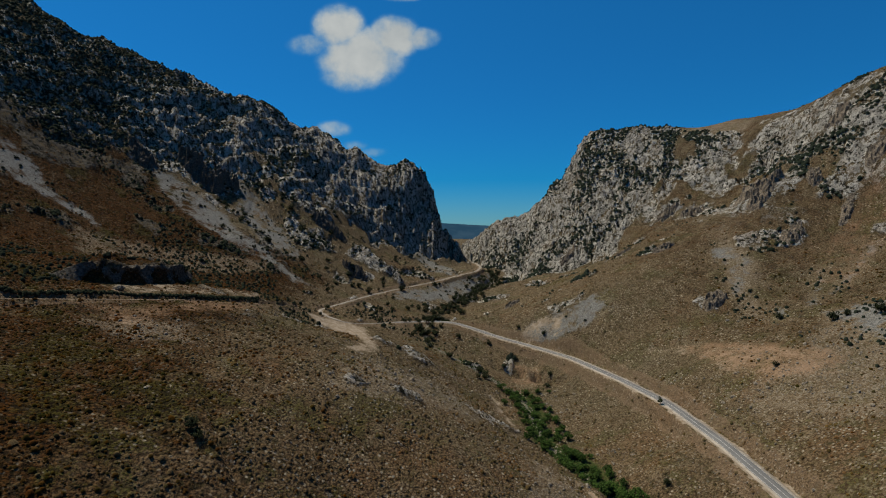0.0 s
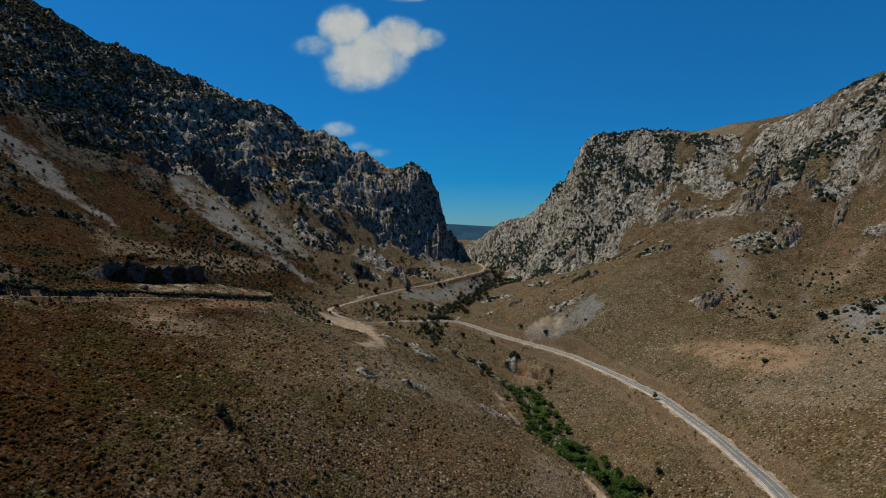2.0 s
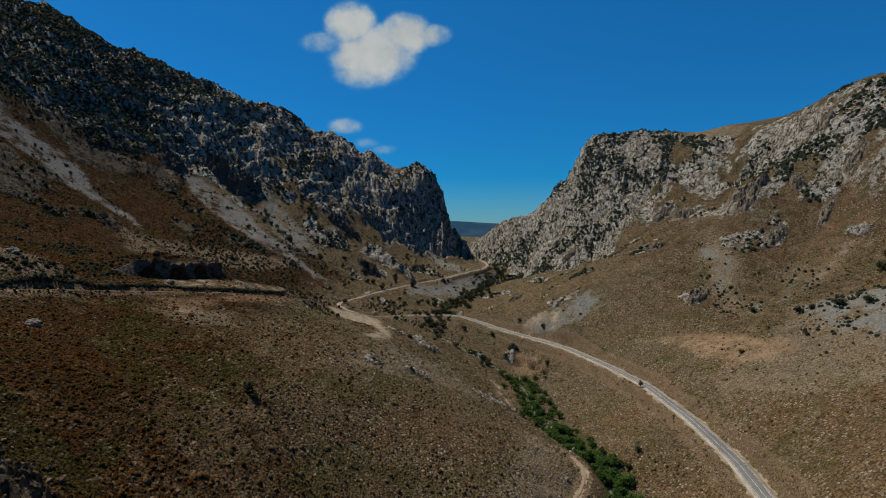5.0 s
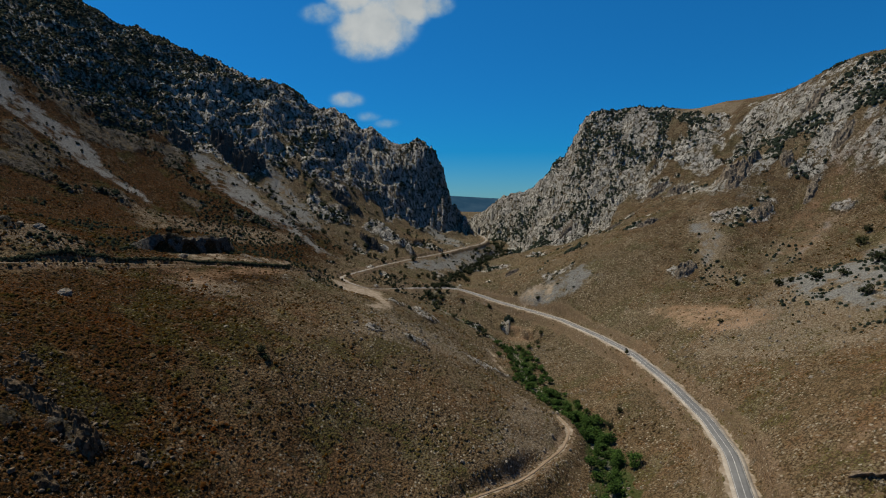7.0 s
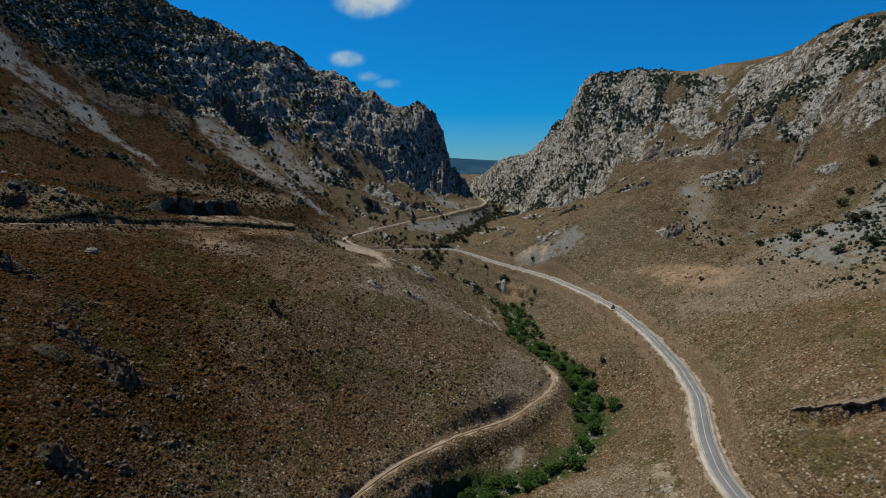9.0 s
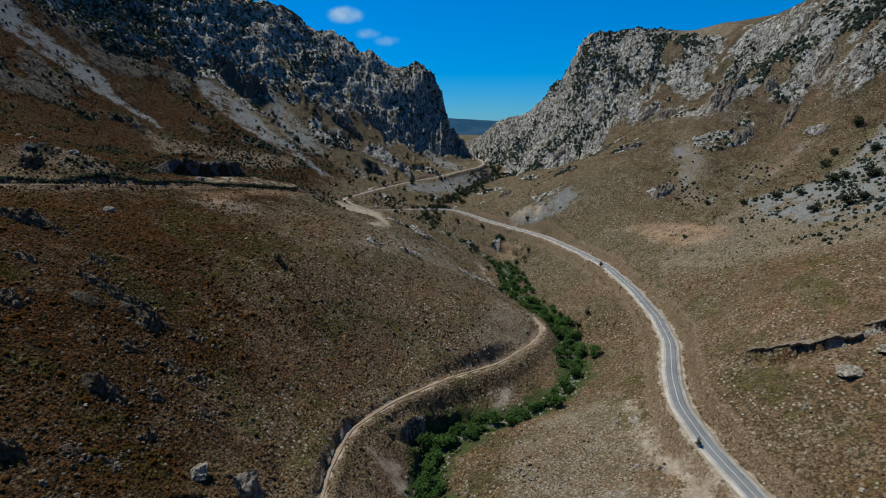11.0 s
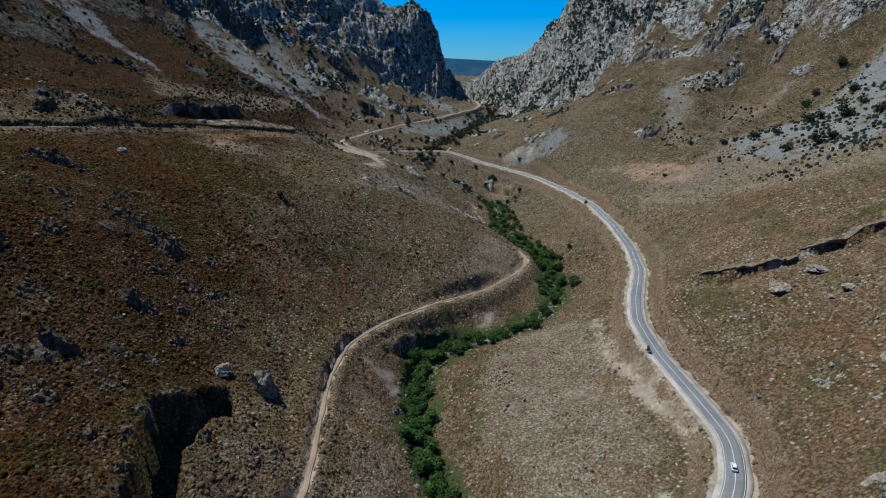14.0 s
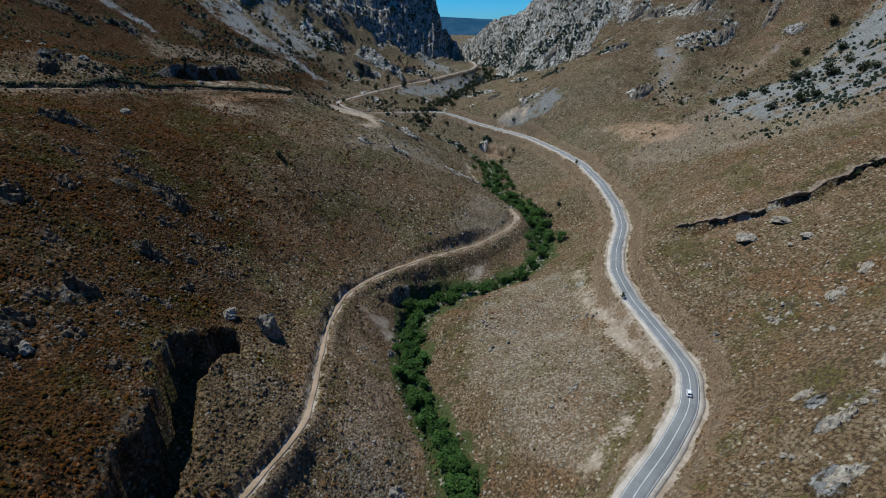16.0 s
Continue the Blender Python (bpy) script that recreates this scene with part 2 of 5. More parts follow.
    smooth = n.math("SUBTRACT", 1.0, n.math("MAXIMUM", n.attr("bare"), n.attr("scree")))
    bump = n.math("ADD", n.math("MULTIPLY", mound, n.math("MULTIPLY", smooth, 0.9)), n.math("MULTIPLY", grain, 0.25))
    bump = n.math("ADD", bump, n.math("MULTIPLY", relief, n.math("MULTIPLY", n.attr("crag"), 4.5)))
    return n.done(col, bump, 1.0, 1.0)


def bush_material(name, a, b, c, tints=((1, 1, 1), (1, 1, 1), (1, 1, 1))):
    """Scrub: each bush its own shade, and whole patches of slope that lean to rust, to green or to grey."""
    n = Nodes(name, 0.95, 0.04)
    rnd = n.pos.outputs["Random Per Island"]
    col = n.mix(n.span(rnd, 0.1, 0.6), a, b)
    col = n.mix(n.span(rnd, 0.62, 1.0), col, c)
    col = n.mix(n.math("MULTIPLY", n.span(n.noise(5.0, 3), 0.35, 0.7), 0.45), col, tuple(v * 0.45 for v in a))
    for scale, tint, lo in zip((0.021, 0.034, 0.055), tints, (0.50, 0.52, 0.55)):
        col = n.mix(n.span(n.noise(scale, 4, 0.65), lo, lo + 0.10), col, n.mix(1.0, col, tint, "MULTIPLY"))
    # greyer, greener up the valley: distant haze put into the leaf colour
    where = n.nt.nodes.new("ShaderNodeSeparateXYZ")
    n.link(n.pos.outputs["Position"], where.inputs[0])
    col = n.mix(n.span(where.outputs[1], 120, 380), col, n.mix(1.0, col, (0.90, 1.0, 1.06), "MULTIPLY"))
    return n.done(col, n.noise(6.0, 3), 0.8, 0.25)


def leaf_material(name, a, b):
    n = Nodes(name, 0.85, 0.08)
    info = n.nt.nodes.new("ShaderNodeObjectInfo")
    col = n.mix(n.pos.outputs["Random Per Island"], a, b)
    col = n.mix(n.math("MULTIPLY", info.outputs["Random"], 0.5), col, tuple(v * 0.55 for v in a))
    return n.done(col)


def stone_material(name, pale, dark):
    n = Nodes(name, 0.95, 0.05)
    a, b = n.noise(0.6, 6, 0.7), n.noise(4.0, 4, 0.7)
    col = n.mix(n.span(a, 0.36, 0.66), dark, pale)
    col = n.mix(n.math("MULTIPLY", n.span(b, 0.52, 0.7), 0.5), col, (0.10, 0.095, 0.08))
    col = n.mix(n.math("MULTIPLY", n.span(n.noise(0.35, 3), 0.56, 0.7), 0.4), col, (0.30, 0.20, 0.13))
    return n.done(col, n.math("ADD", a, n.math("MULTIPLY", b, 0.4)), 0.9, 0.5)


def plain_material(name, a, b, scale=2.0, rough=0.85, spec=0.25, bump=0.2):
    n = Nodes(name, rough, spec)
    big, fine = n.noise(scale * 0.08, 4, 0.6), n.noise(scale, 4, 0.7)
    col = n.mix(n.span(n.math("ADD", n.math("MULTIPLY", big, 0.6), n.math("MULTIPLY", fine, 0.4)), 0.36, 0.64), a, b)
    return n.done(col, fine, bump, 0.05)


HILLSIDE = ground_material()
SLOPE_TINTS = ((1.14, 0.93, 0.76), (0.92, 1.00, 0.76), (1.14, 1.08, 0.98))
SCRUB = bush_material("scrub_leaves", (0.120, 0.075, 0.036), (0.168, 0.117, 0.062), (0.062, 0.051, 0.020), SLOPE_TINTS)
GREY_SCRUB = bush_material("grey_scrub_leaves", (0.019, 0.027, 0.017), (0.036, 0.043, 0.029), (0.014, 0.020, 0.011))
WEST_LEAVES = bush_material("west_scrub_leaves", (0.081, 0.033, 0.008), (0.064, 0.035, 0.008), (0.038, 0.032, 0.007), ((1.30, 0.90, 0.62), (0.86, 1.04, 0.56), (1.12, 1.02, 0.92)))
GREEN_SCRUB = bush_material("stream_growth_leaves", (0.035, 0.062, 0.016), (0.055, 0.085, 0.022), (0.085, 0.105, 0.035))
DARK_SCRUB = bush_material("dark_scrub_leaves", (0.015, 0.020, 0.012), (0.025, 0.032, 0.017), (0.036, 0.041, 0.022))
LUSH = leaf_material("stream_leaves", (0.022, 0.054, 0.011), (0.066, 0.122, 0.024))
OAK = leaf_material("oak_leaves", (0.020, 0.028, 0.012), (0.042, 0.052, 0.022))
BARK = plain_material("bark", (0.09, 0.065, 0.045), (0.17, 0.13, 0.095), 6)
LIMESTONE = stone_material("limestone", (0.37, 0.328, 0.262), (0.16, 0.136, 0.104))
DARK_STONE = stone_material("outcrop_stone", (0.165, 0.122, 0.078), (0.034, 0.025, 0.015))
WARM_STONE = stone_material("warm_stone", (0.25, 0.196, 0.142), (0.105, 0.078, 0.054))
ASPHALT = plain_material("worn_asphalt", (0.135, 0.137, 0.136), (0.185, 0.187, 0.183), 1.2)
CLIFF_STONE = stone_material("cliff_stone", (0.14, 0.128, 0.108), (0.030, 0.027, 0.022))
CRAG_STONE = stone_material("brown_crag_stone", (0.31, 0.26, 0.20), (0.065, 0.054, 0.042))
BLOCK_STONE = stone_material("block_stone", (0.31, 0.272, 0.215), (0.08, 0.066, 0.048))
GRAVEL = plain_material("gravel_verge", (0.27, 0.235, 0.19), (0.43, 0.385, 0.325), 1.6, bump=0.6)
ROAD_DUST = plain_material("road_dust", (0.22, 0.19, 0.155), (0.34, 0.305, 0.26), 1.4, bump=0.6)
DIRT = plain_material("dirt_track", (0.195, 0.135, 0.083), (0.30, 0.22, 0.148), 1.1, bump=0.6)
PAINT = plain_material("road_paint", (0.42, 0.42, 0.40), (0.66, 0.66, 0.63), 3.0)

# ---- lie of the land: lines along valley floor, roads, feet and crests of the slopes ----
STREAM = [(-90, 1230, 84), (0, 1110, 76), (55, 1010, 68), (84, 930, 58), (80, 860, 48), (42, 762, 41), (11, 680, 34), (-18, 572, 30), (-18, 525, 22), (23, 490, 8), (66, 459, -10), (69, 356, -12), (90, 298, -13), (97, 240, -15), (95, 208, -16), (73, 174, -18), (49, 156, -20), (24, 147, -20), (5, 125, -21.5), (5, 91, -24), (9, 58, -25), (20, 32, -27), (32, 4, -29), (36, -21, -31), (26, -56, -34), (0, -110, -40), (-15, -220, -46)]
ROAD = [(75, -220, 16), (58, -110, 16), (66, -68, 16), (83, -44, 16), (97, -28, 16), (113, -6, 16), (121, 15, 16), (120, 33, 16), (118, 56, 16),
        (116, 75, 16), (117, 109, 16), (125, 139, 15), (142, 187, 14), (150, 232, 13.5), (154, 296, 13), (152, 368, 13), (140, 427, 12.5),
        (118, 500, 12.5), (87, 541, 15), (59, 562, 19), (33, 580, 25), (13, 590, 30), (-15, 588, 32), (-49, 562, 35)]
ROAD_UP = [(-49, 562, 35), (-77, 520, 40.5), (-92, 504, 45), (-110, 511, 50), (-120, 524, 53), (-106, 560, 54), (-86, 620, 55), (-59, 680, 56), (-18, 740, 58.5),
           (13, 790, 62), (52, 850, 66), (62, 900, 68.5), (60, 945, 71), (36, 1010, 76), (-10, 1080, 82)]
TRACK = [(-62, -130, 2), (-46, -70, 3), (-37, -36, 3.0), (-30, -17, 3.5), (-25, 1, 4.0), (-29, 33, 4.5), (-33, 71, 5.0), (-31, 103, 4.5),
         (-14, 135, 2.5), (12, 168, -1.0), (43, 193, -3.0), (70, 233, -5.0), (80, 259, -5.0), (75, 275, -3.0)]
TERRACE = [(-330, 120, 112), (-264, 175, 107), (-222, 205, 104), (-218, 242, 100), (-190, 301, 92), (-160, 345, 86), (-148, 400, 77), (-150, 460, 68), (-134, 508, 58)]

SPUR_LEFT = [(-181, 187, 90), (-135, 186, 77), (-85, 184, 63), (-43, 278, 54), (-45, 363, 49), (5, 343, 22), (-46, 430, 43), (-84, 440, 44), (-116, 470, 47)]
SLOPE_LEFT = [(-182, 120, 100), (-117, 70, 66), (-108, 92, 60), (-100, 44, 51), (-104, -18, 45), (-67, 38, 26), (-63, 17, 27), (-74, 4, 33), (-65, -34, 26),
              (-79, -68, 34), (-130, -90, 60), (-220, -20, 105), (-250, -160, 120)]
BANK_STREAM = [(-12, 112, -2), (0, 131, -4), (-22, 96, 1), (46, 64, -6), (26, 74, -17), (62, 79, -8), (54, 27, -6), (78, 21, 3), (30, 104, -9), (61, 140, -9), (88, 150, -5), (-11, 43, -5), (-4, 9, -9),
               (-18, 11, 0), (-20, 75, -4), (-6, 78, -18), (-15, 165, 7), (37, 197, 6), (92, 90, -2), (118, 286, 4), (60, 0, -8)]
FOOT_LEFT = [(-246, 252, 121), (-290, 330, 118), (-250, 480, 100), (-237, 600, 122), (-168, 620, 90), (-121, 640, 69), (-61, 705, 61), (-3, 790, 66)]
CLIFF_FOOT_LEFT = [(-456, 520, 237), (-377, 690, 214), (-325, 700, 192), (-276, 720, 168), (-279, 765, 198), (-208, 800, 193), (-158, 840, 166),
                   (-109, 865, 143), (-40, 885, 106), (20, 890, 72)]
CREST_LEFT = [(-700, 560, 455), (-557, 760, 434), (-494, 820, 402), (-423, 860, 370), (-335, 930, 348), (-261, 970, 330), (-198, 1000, 300), (-150, 1020, 258),
              (-106, 1000, 250), (-88, 985, 254), (-76, 980, 262), (-58, 978, 266), (-42, 974, 256), (-24, 970, 220), (-11, 966, 176), (0, 958, 140), (18, 955, 120), (32, 950, 100), (42, 944, 70)]
BANK_RIGHT = [(148, 127, 34), (153, 158, 32), (161, 109, 43), (170, 75, 47), (183, 81, 53), (192, 155, 60), (204, 215, 50), (163, 244, 22), (128, -52, 47),
              (111, -64, 36), (109, -43, 28), (165, -20, 60)]
BENCH_RIGHT = [(209, 347, 47), (243, 303, 52), (275, 332, 66), (292, 366, 75), (307, 328, 82), (271, 386, 63), (211, 392, 44), (124, 520, 33), (232, 470, 63), (92, 570, 40)]
FLANK_RIGHT = [(228, 582, 106), (292, 555, 116), (301, 525, 106), (338, 544, 126), (336, 614, 163), (417, 530, 171), (395, 594, 195), (359, 597, 178),
               (419, 463, 136), (434, 528, 200), (390, 676, 191), (208, 760, 92), (145, 800, 72), (91, 770, 56), (247, 760, 135), (347, 760, 213)]
CREST_RIGHT = [(640, 480, 316), (505, 640, 315), (470, 657, 292), (489, 690, 306), (477, 760, 293), (442, 840, 296), (400, 872, 292), (379, 880, 294), (342, 945, 305), (290, 955, 294), (251, 960, 300), (237, 960, 280),
               (220, 960, 248), (198, 965, 214), (155, 970, 152), (117, 980, 124), (96, 1000, 123), (78, 1020, 126), (56, 1072, 112), (34, 1125, 102), (118, 930, 82)]
BEHIND_WEST = [(-25, 1040, 140), (-70, 1070, 200), (8, 1005, 84), (-480, 960, 380), (-350, 1030, 320)]
BEHIND_EAST = [(60, 1180, 92), (130, 1100, 105), (190, 1080, 145), (250, 1070, 190), (600, 720, 296), (310, 1080, 250), (400, 1000, 275), (470, 920, 285)]
OUTER = [(-320, 1250, 230), (-650, 1150, 390), (330, 1300, 270), (700, 900, 290), (80, 1500, 84), (-60, 1550, 100), (-950, 700, 480), (-700, 200, 330),
         (-500, -100, 220), (-400, -350, 170), (0, -400, 20), (300, -300, 130), (260, -120, 110), (420, -20, 180), (420, 200, 150), (650, 250, 270), (1000, 400, 420),
         (900, 1300, 380), (-900, 1500, 420), (0, 2000, 85), (700, 2000, 150), (-700, 2000, 220)]


def along(line, step):
    """Places every step metres along a line of (x, y, z)."""
    p = np.array(line, float)
    s = np.concatenate(([0], np.cumsum(np.hypot(*np.diff(p[:, :2], axis=0).T))))
    t = np.linspace(0, s[-1], max(2, int(s[-1] / step) + 1))
    return np.stack([np.interp(t, s, p[:, i]) for i in range(3)], 1)


def rounded(line, step=4.0, passes=6):
    """The line with its corners worn round."""
    p = along(line, step)
    for _ in range(passes):
        p[1:-1] = (p[:-2] + 2 * p[1:-1] + p[2:]) / 4
    return p


def lattice(ix, iy, seed):
    h = (ix.astype(np.int64) * 374761393 + iy.astype(np.int64) * 668265263 + seed * 1442695041) & 0xFFFFFFFF
    h = ((h ^ (h >> 13)) * 1274126177) & 0xFFFFFFFF
    return ((h ^ (h >> 16)) & 0xFFFF) / 65535.0


def noise2(x, y, seed=0):
    """Smooth value noise from -1 to 1."""
    ix, iy = np.floor(x), np.floor(y)
    fx, fy = x - ix, y - iy
    fx, fy = fx * fx * fx * (fx * (fx * 6 - 15) + 10), fy * fy * fy * (fy * (fy * 6 - 15) + 10)
    a, b = lattice(ix, iy, seed), lattice(ix + 1, iy, seed)
    c, d = lattice(ix, iy + 1, seed), lattice(ix + 1, iy + 1, seed)
    return 2 * ((a + (b - a) * fx) * (1 - fy) + (c + (d - c) * fx) * fy) - 1


def fbm(x, y, wave, octaves=4, seed=0, gain=0.5):
    total, amp, norm = 0.0, 1.0, 0.0
    for o in range(octaves):
        ca, sa = math.cos(o * 1.1 + seed), math.sin(o * 1.1 + seed)
        total = total + amp * noise2((x * ca - y * sa) / wave, (x * sa + y * ca) / wave, seed + 17 * o)
        norm += amp
        amp, wave = amp * gain, wave * 0.48
    return total / norm


def ridged(x, y, wave, octaves=4, seed=0):
    total, amp, norm = 0.0, 1.0, 0.0
    for o in range(octaves):
        ca, sa = math.cos(o * 0.9 + seed), math.sin(o * 0.9 + seed)
        r = 1 - np.abs(noise2((x * ca - y * sa) / wave, (x * sa + y * ca) / wave, seed + 31 * o))
        total = total + amp * r * r
        norm += amp
        amp, wave = amp * 0.5, wave * 0.45
    return total / norm


def step(a, b, v):
    """Smooth step from 0 at a to 1 at b."""
    t = np.clip((v - a) / (b - a), 0, 1)
    return t * t * (3 - 2 * t)


def nearest(x, y, line, reach=None):
    """Distance to a line, its height there, and the side (positive: right of its way). Past reach it isn't looked for."""
    x, y = np.asarray(x, float), np.asarray(y, float)
    shape, x, y = x.shape, x.ravel(), y.ravel()
    best, height, side = np.full(x.shape, 1e9), np.zeros(x.shape), np.zeros(x.shape)
    p = np.asarray(line, float)
    stride = 16 if reach else len(p)
    for s in range(0, len(p) - 1, stride):
        q = p[s:s + stride + 1]
        at = slice(None)
        if reach:
            lo, hi = q.min(0) - reach, q.max(0) + reach
            at = np.nonzero((x > lo[0]) & (x < hi[0]) & (y > lo[1]) & (y < hi[1]))[0]
        px, py, bd, bh, bs = x[at], y[at], best[at], height[at], side[at]
        for (x0, y0, z0), (x1, y1, z1) in zip(q[:-1], q[1:]):
            dx, dy = x1 - x0, y1 - y0
            t = np.clip(((px - x0) * dx + (py - y0) * dy) / (dx * dx + dy * dy), 0, 1)
            d = np.hypot(px - x0 - t * dx, py - y0 - t * dy)
            m = d < bd
            bd = np.where(m, d, bd)
            bh = np.where(m, z0 + t * (z1 - z0), bh)
            bs = np.where(m, (px - x0) * dy - (py - y0) * dx, bs)
        best[at], height[at], side[at] = bd, bh, bs
    return best.reshape(shape), height.reshape(shape), np.sign(side).reshape(shape)


def inside(x, y, poly, soft=6.0):
    """1 inside the outline, 0 outside, soft at the edge."""
    d = nearest(x, y, [(*p, 0) for p in (*poly, poly[0])])[0]
    odd = np.zeros(np.shape(x), bool)
    for (x0, y0), (x1, y1) in zip(poly, (*poly[1:], poly[0])):
        if y0 != y1:
            odd ^= ((y0 > y) != (y1 > y)) & (x < (x1 - x0) * (y - y0) / (y1 - y0) + x0)
    return step(-soft, soft, np.where(odd, d, -d))


LINES = [(STREAM, 30), (ROAD, 30), (ROAD_UP, 30), (TRACK, 25), (TERRACE, 30)]
KNOTS = np.concatenate([along(l, s) for l, s in LINES] + [np.array(l, float) for l in (
    SPUR_LEFT, SLOPE_LEFT, BANK_STREAM, FOOT_LEFT, CLIFF_FOOT_LEFT, CREST_LEFT, BANK_RIGHT, BENCH_RIGHT, FLANK_RIGHT, CREST_RIGHT, BEHIND_WEST, BEHIND_EAST, OUTER)])


def thin_plate():
    """Weights of the smooth sheet that hangs on the lines above."""
    xy, n = KNOTS[:, :2] / 100, len(KNOTS)
    r2 = ((xy[:, None] - xy[None]) ** 2).sum(-1)
    a = np.zeros((n + 3, n + 3))
    a[:n, :n] = 0.5 * r2 * np.log(r2 + 1e-12) + np.eye(n) * 0.01
    a[:n, n], a[:n, n + 1:] = 1, xy
    a[n, :n], a[n + 1:, :n] = 1, xy.T
    return np.linalg.solve(a, np.concatenate((KNOTS[:, 2], np.zeros(3))))


SHEET = thin_plate()


def sheet(x, y):
    x, y = np.ravel(x) / 100.0, np.ravel(y) / 100.0
    n, out = len(KNOTS), np.zeros(len(x))
    kx, ky = KNOTS[:, 0] / 100, KNOTS[:, 1] / 100
    for i in range(0, len(x), 20000):
        r2 = (x[i:i + 20000, None] - kx) ** 2 + (y[i:i + 20000, None] - ky) ** 2
        out[i:i + 20000] = (0.5 * r2 * np.log(r2 + 1e-12)) @ SHEET[:n]
    return out + SHEET[n] + SHEET[n + 1] * x + SHEET[n + 2] * y

# ---- outlines of the different grounds, seen from above ----
SCREE = {
    "upper chute": [(-392, 712), (-375, 706), (-336, 696), (-294, 692), (-256, 669), (-224, 638), (-170, 602), (-130, 590), (-160, 580), (-229, 598), (-259, 608), (-299, 628), (-340, 662), (-378, 693)],
    "inner chute": [(-291, 768), (-281, 770), (-252, 748), (-216, 722), (-185, 688), (-165, 652), (-185, 640), (-216, 652), (-245, 690), (-268, 714), (-270, 737)],
    "outer chute": [(-520, 548), (-461, 535), (-430, 541), (-380, 533), (-334, 516), (-318, 500), (-358, 508), (-390, 506), (-416, 500), (-470, 488), (-530, 500)],
    "east fan": [(284, 408), (309, 402), (337, 376), (392, 420), (455, 452), (480, 380), (304, 210), (285, 253), (275, 287), (270, 326)],
    "roadside fan": [(77, 560), (94, 566), (132, 552), (168, 545), (161, 524), (139, 515), (110, 525), (89, 541)],
    "gorge bank": [(-64, 662), (-18, 732), (39, 822), (70, 880), (82, 940), (84, 890), (72, 830), (40, 742), (10, 706), (-30, 672), (-50, 640)],
    "east streak": [(281, 535), (287, 528), (269, 487), (259, 483), (266, 505)],
    "middle streak": [(331, 485), (342, 487), (321, 462), (294, 431), (285, 426), (311, 462)],
    "lower streak": [(271, 442), (277, 433), (262, 415), (250, 416)],
    "upper streak": [(271, 562), (288, 549), (278, 521), (264, 534)],
    "long streak": [(380, 490), (394, 484), (336, 446), (311, 435), (330, 452)],
    "gorge fan": [(-48, 872), (-36, 882), (20, 850), (10, 800), (-14, 800)],
}
BARE = {
    "lay-by": [(-122, 500), (-94, 512), (-72, 505), (-58, 452), (-72, 432), (-96, 468)],
    "way to the spur": [(-72, 436), (-60, 452), (-44, 372), (-50, 338), (-60, 336), (-56, 375)],
    "wash": [(101, 146), (106, 118), (105, 84), (111, 55), (114, 17), (108, 25), (101, 53), (98, 97)],
    "wash end": [(97, 1), (91, -12), (78, -24), (69, -19), (88, -4)],
    "sand bank": [(36, 170), (44, 180), (52, 178), (47, 164), (36, 153), (32, 158)],
    "terrace scar": [(-187, 292), (-182, 301), (-173, 289), (-164, 286), (-155, 277), (-160, 268), (-176, 280)],
    "fan heart": [(75, 566), (102, 564), (124, 550), (116, 530), (94, 545), (79, 557)],
    "clearing way": [(160, 456), (192, 428), (190, 414), (176, 434)],
    "clearing": [(188, 428), (221, 396), (237, 338), (223, 324), (201, 326), (190, 350)],
    "gully path": [(37, 441), (45, 424), (50, 352), (46, 350), (40, 420)],
    "sand spur": [(-19, 98), (-6, 107), (0, 89), (-7, 84)],
    "terrace field": [(-212, 330), (-196, 424), (-162, 500), (-155, 470), (-168, 380), (-190, 320)],
}
RED = {
    "cutting": (0.78, [(-190, 287), (-163, 322), (-150, 406), (-138, 430), (-128, 340), (-150, 306), (-155, 276), (-172, 268)]),
    "clearing heart": (0.85, [(184, 436), (200, 430), (228, 384), (246, 322), (225, 313), (197, 326), (188, 356)]),
    "east flank": (0.55, [(300, 470), (360, 520), (430, 560), (470, 520), (400, 480), (330, 430)]),
    "east top": (0.42, [(376, 866), (425, 800), (462, 742), (484, 694), (512, 640), (640, 560), (900, 700), (700, 1000), (500, 1050), (400, 960)]),
    "bank by the bridge": (0.8, [(62, 520), (95, 515), (92, 478), (70, 470)]),
    "stream slope": (0.85, [(-6, 32), (-1, 46), (8, 34), (16, 14), (22, -2), (12, -6), (3, 12)]),
    "track bank": (0.6, [(-22, 0), (-27, 40), (-28, 90), (-10, 122), (-3, 100), (0, 60), (8, 20), (2, -10)]),
    "ledge slope": (0.45, [(150, 150), (210, 170), (240, 120), (200, 60), (150, 90)]),
}
RUBBLE = {
    "fan foot": [(200, 330), (284, 408), (277, 287), (300, 213), (290, 170), (262, 160), (237, 187), (217, 241), (180, 300), (170, 344)],
    "stream bank": [(34, 112), (58, 150), (96, 162), (108, 100), (106, 20), (80, -30), (45, 0), (30, 60)],
    "grey rubble": [(-184, 262), (-170, 290), (-130, 294), (-112, 262), (-152, 243)],
    "spur end": [(14, 172), (45, 198), (82, 252), (72, 292), (44, 300), (24, 235)],
    "spur rocks": [(-60, 250), (-30, 260), (30, 330), (10, 400), (-50, 330)],
    "west flank strew": [(-330, 480), (-230, 565), (-170, 600), (-195, 520), (-280, 420)],
    "plateau": [(366, 846), (392, 880), (440, 838), (446, 785), (415, 760), (385, 790)],
    "east gullies": [(285, 590), (310, 600), (290, 500), (262, 430), (240, 440), (262, 520)],
    # track slope: gravel tone added only to brighten a steep shaded bank
    "track slope": [(-36, -70), (-24, -10), (-20, 40), (-8, 72), (6, 20), (14, -20), (0, -70)],
    "west strew": [(-300, 225), (-240, 225), (-205, 262), (-240, 280)],
}
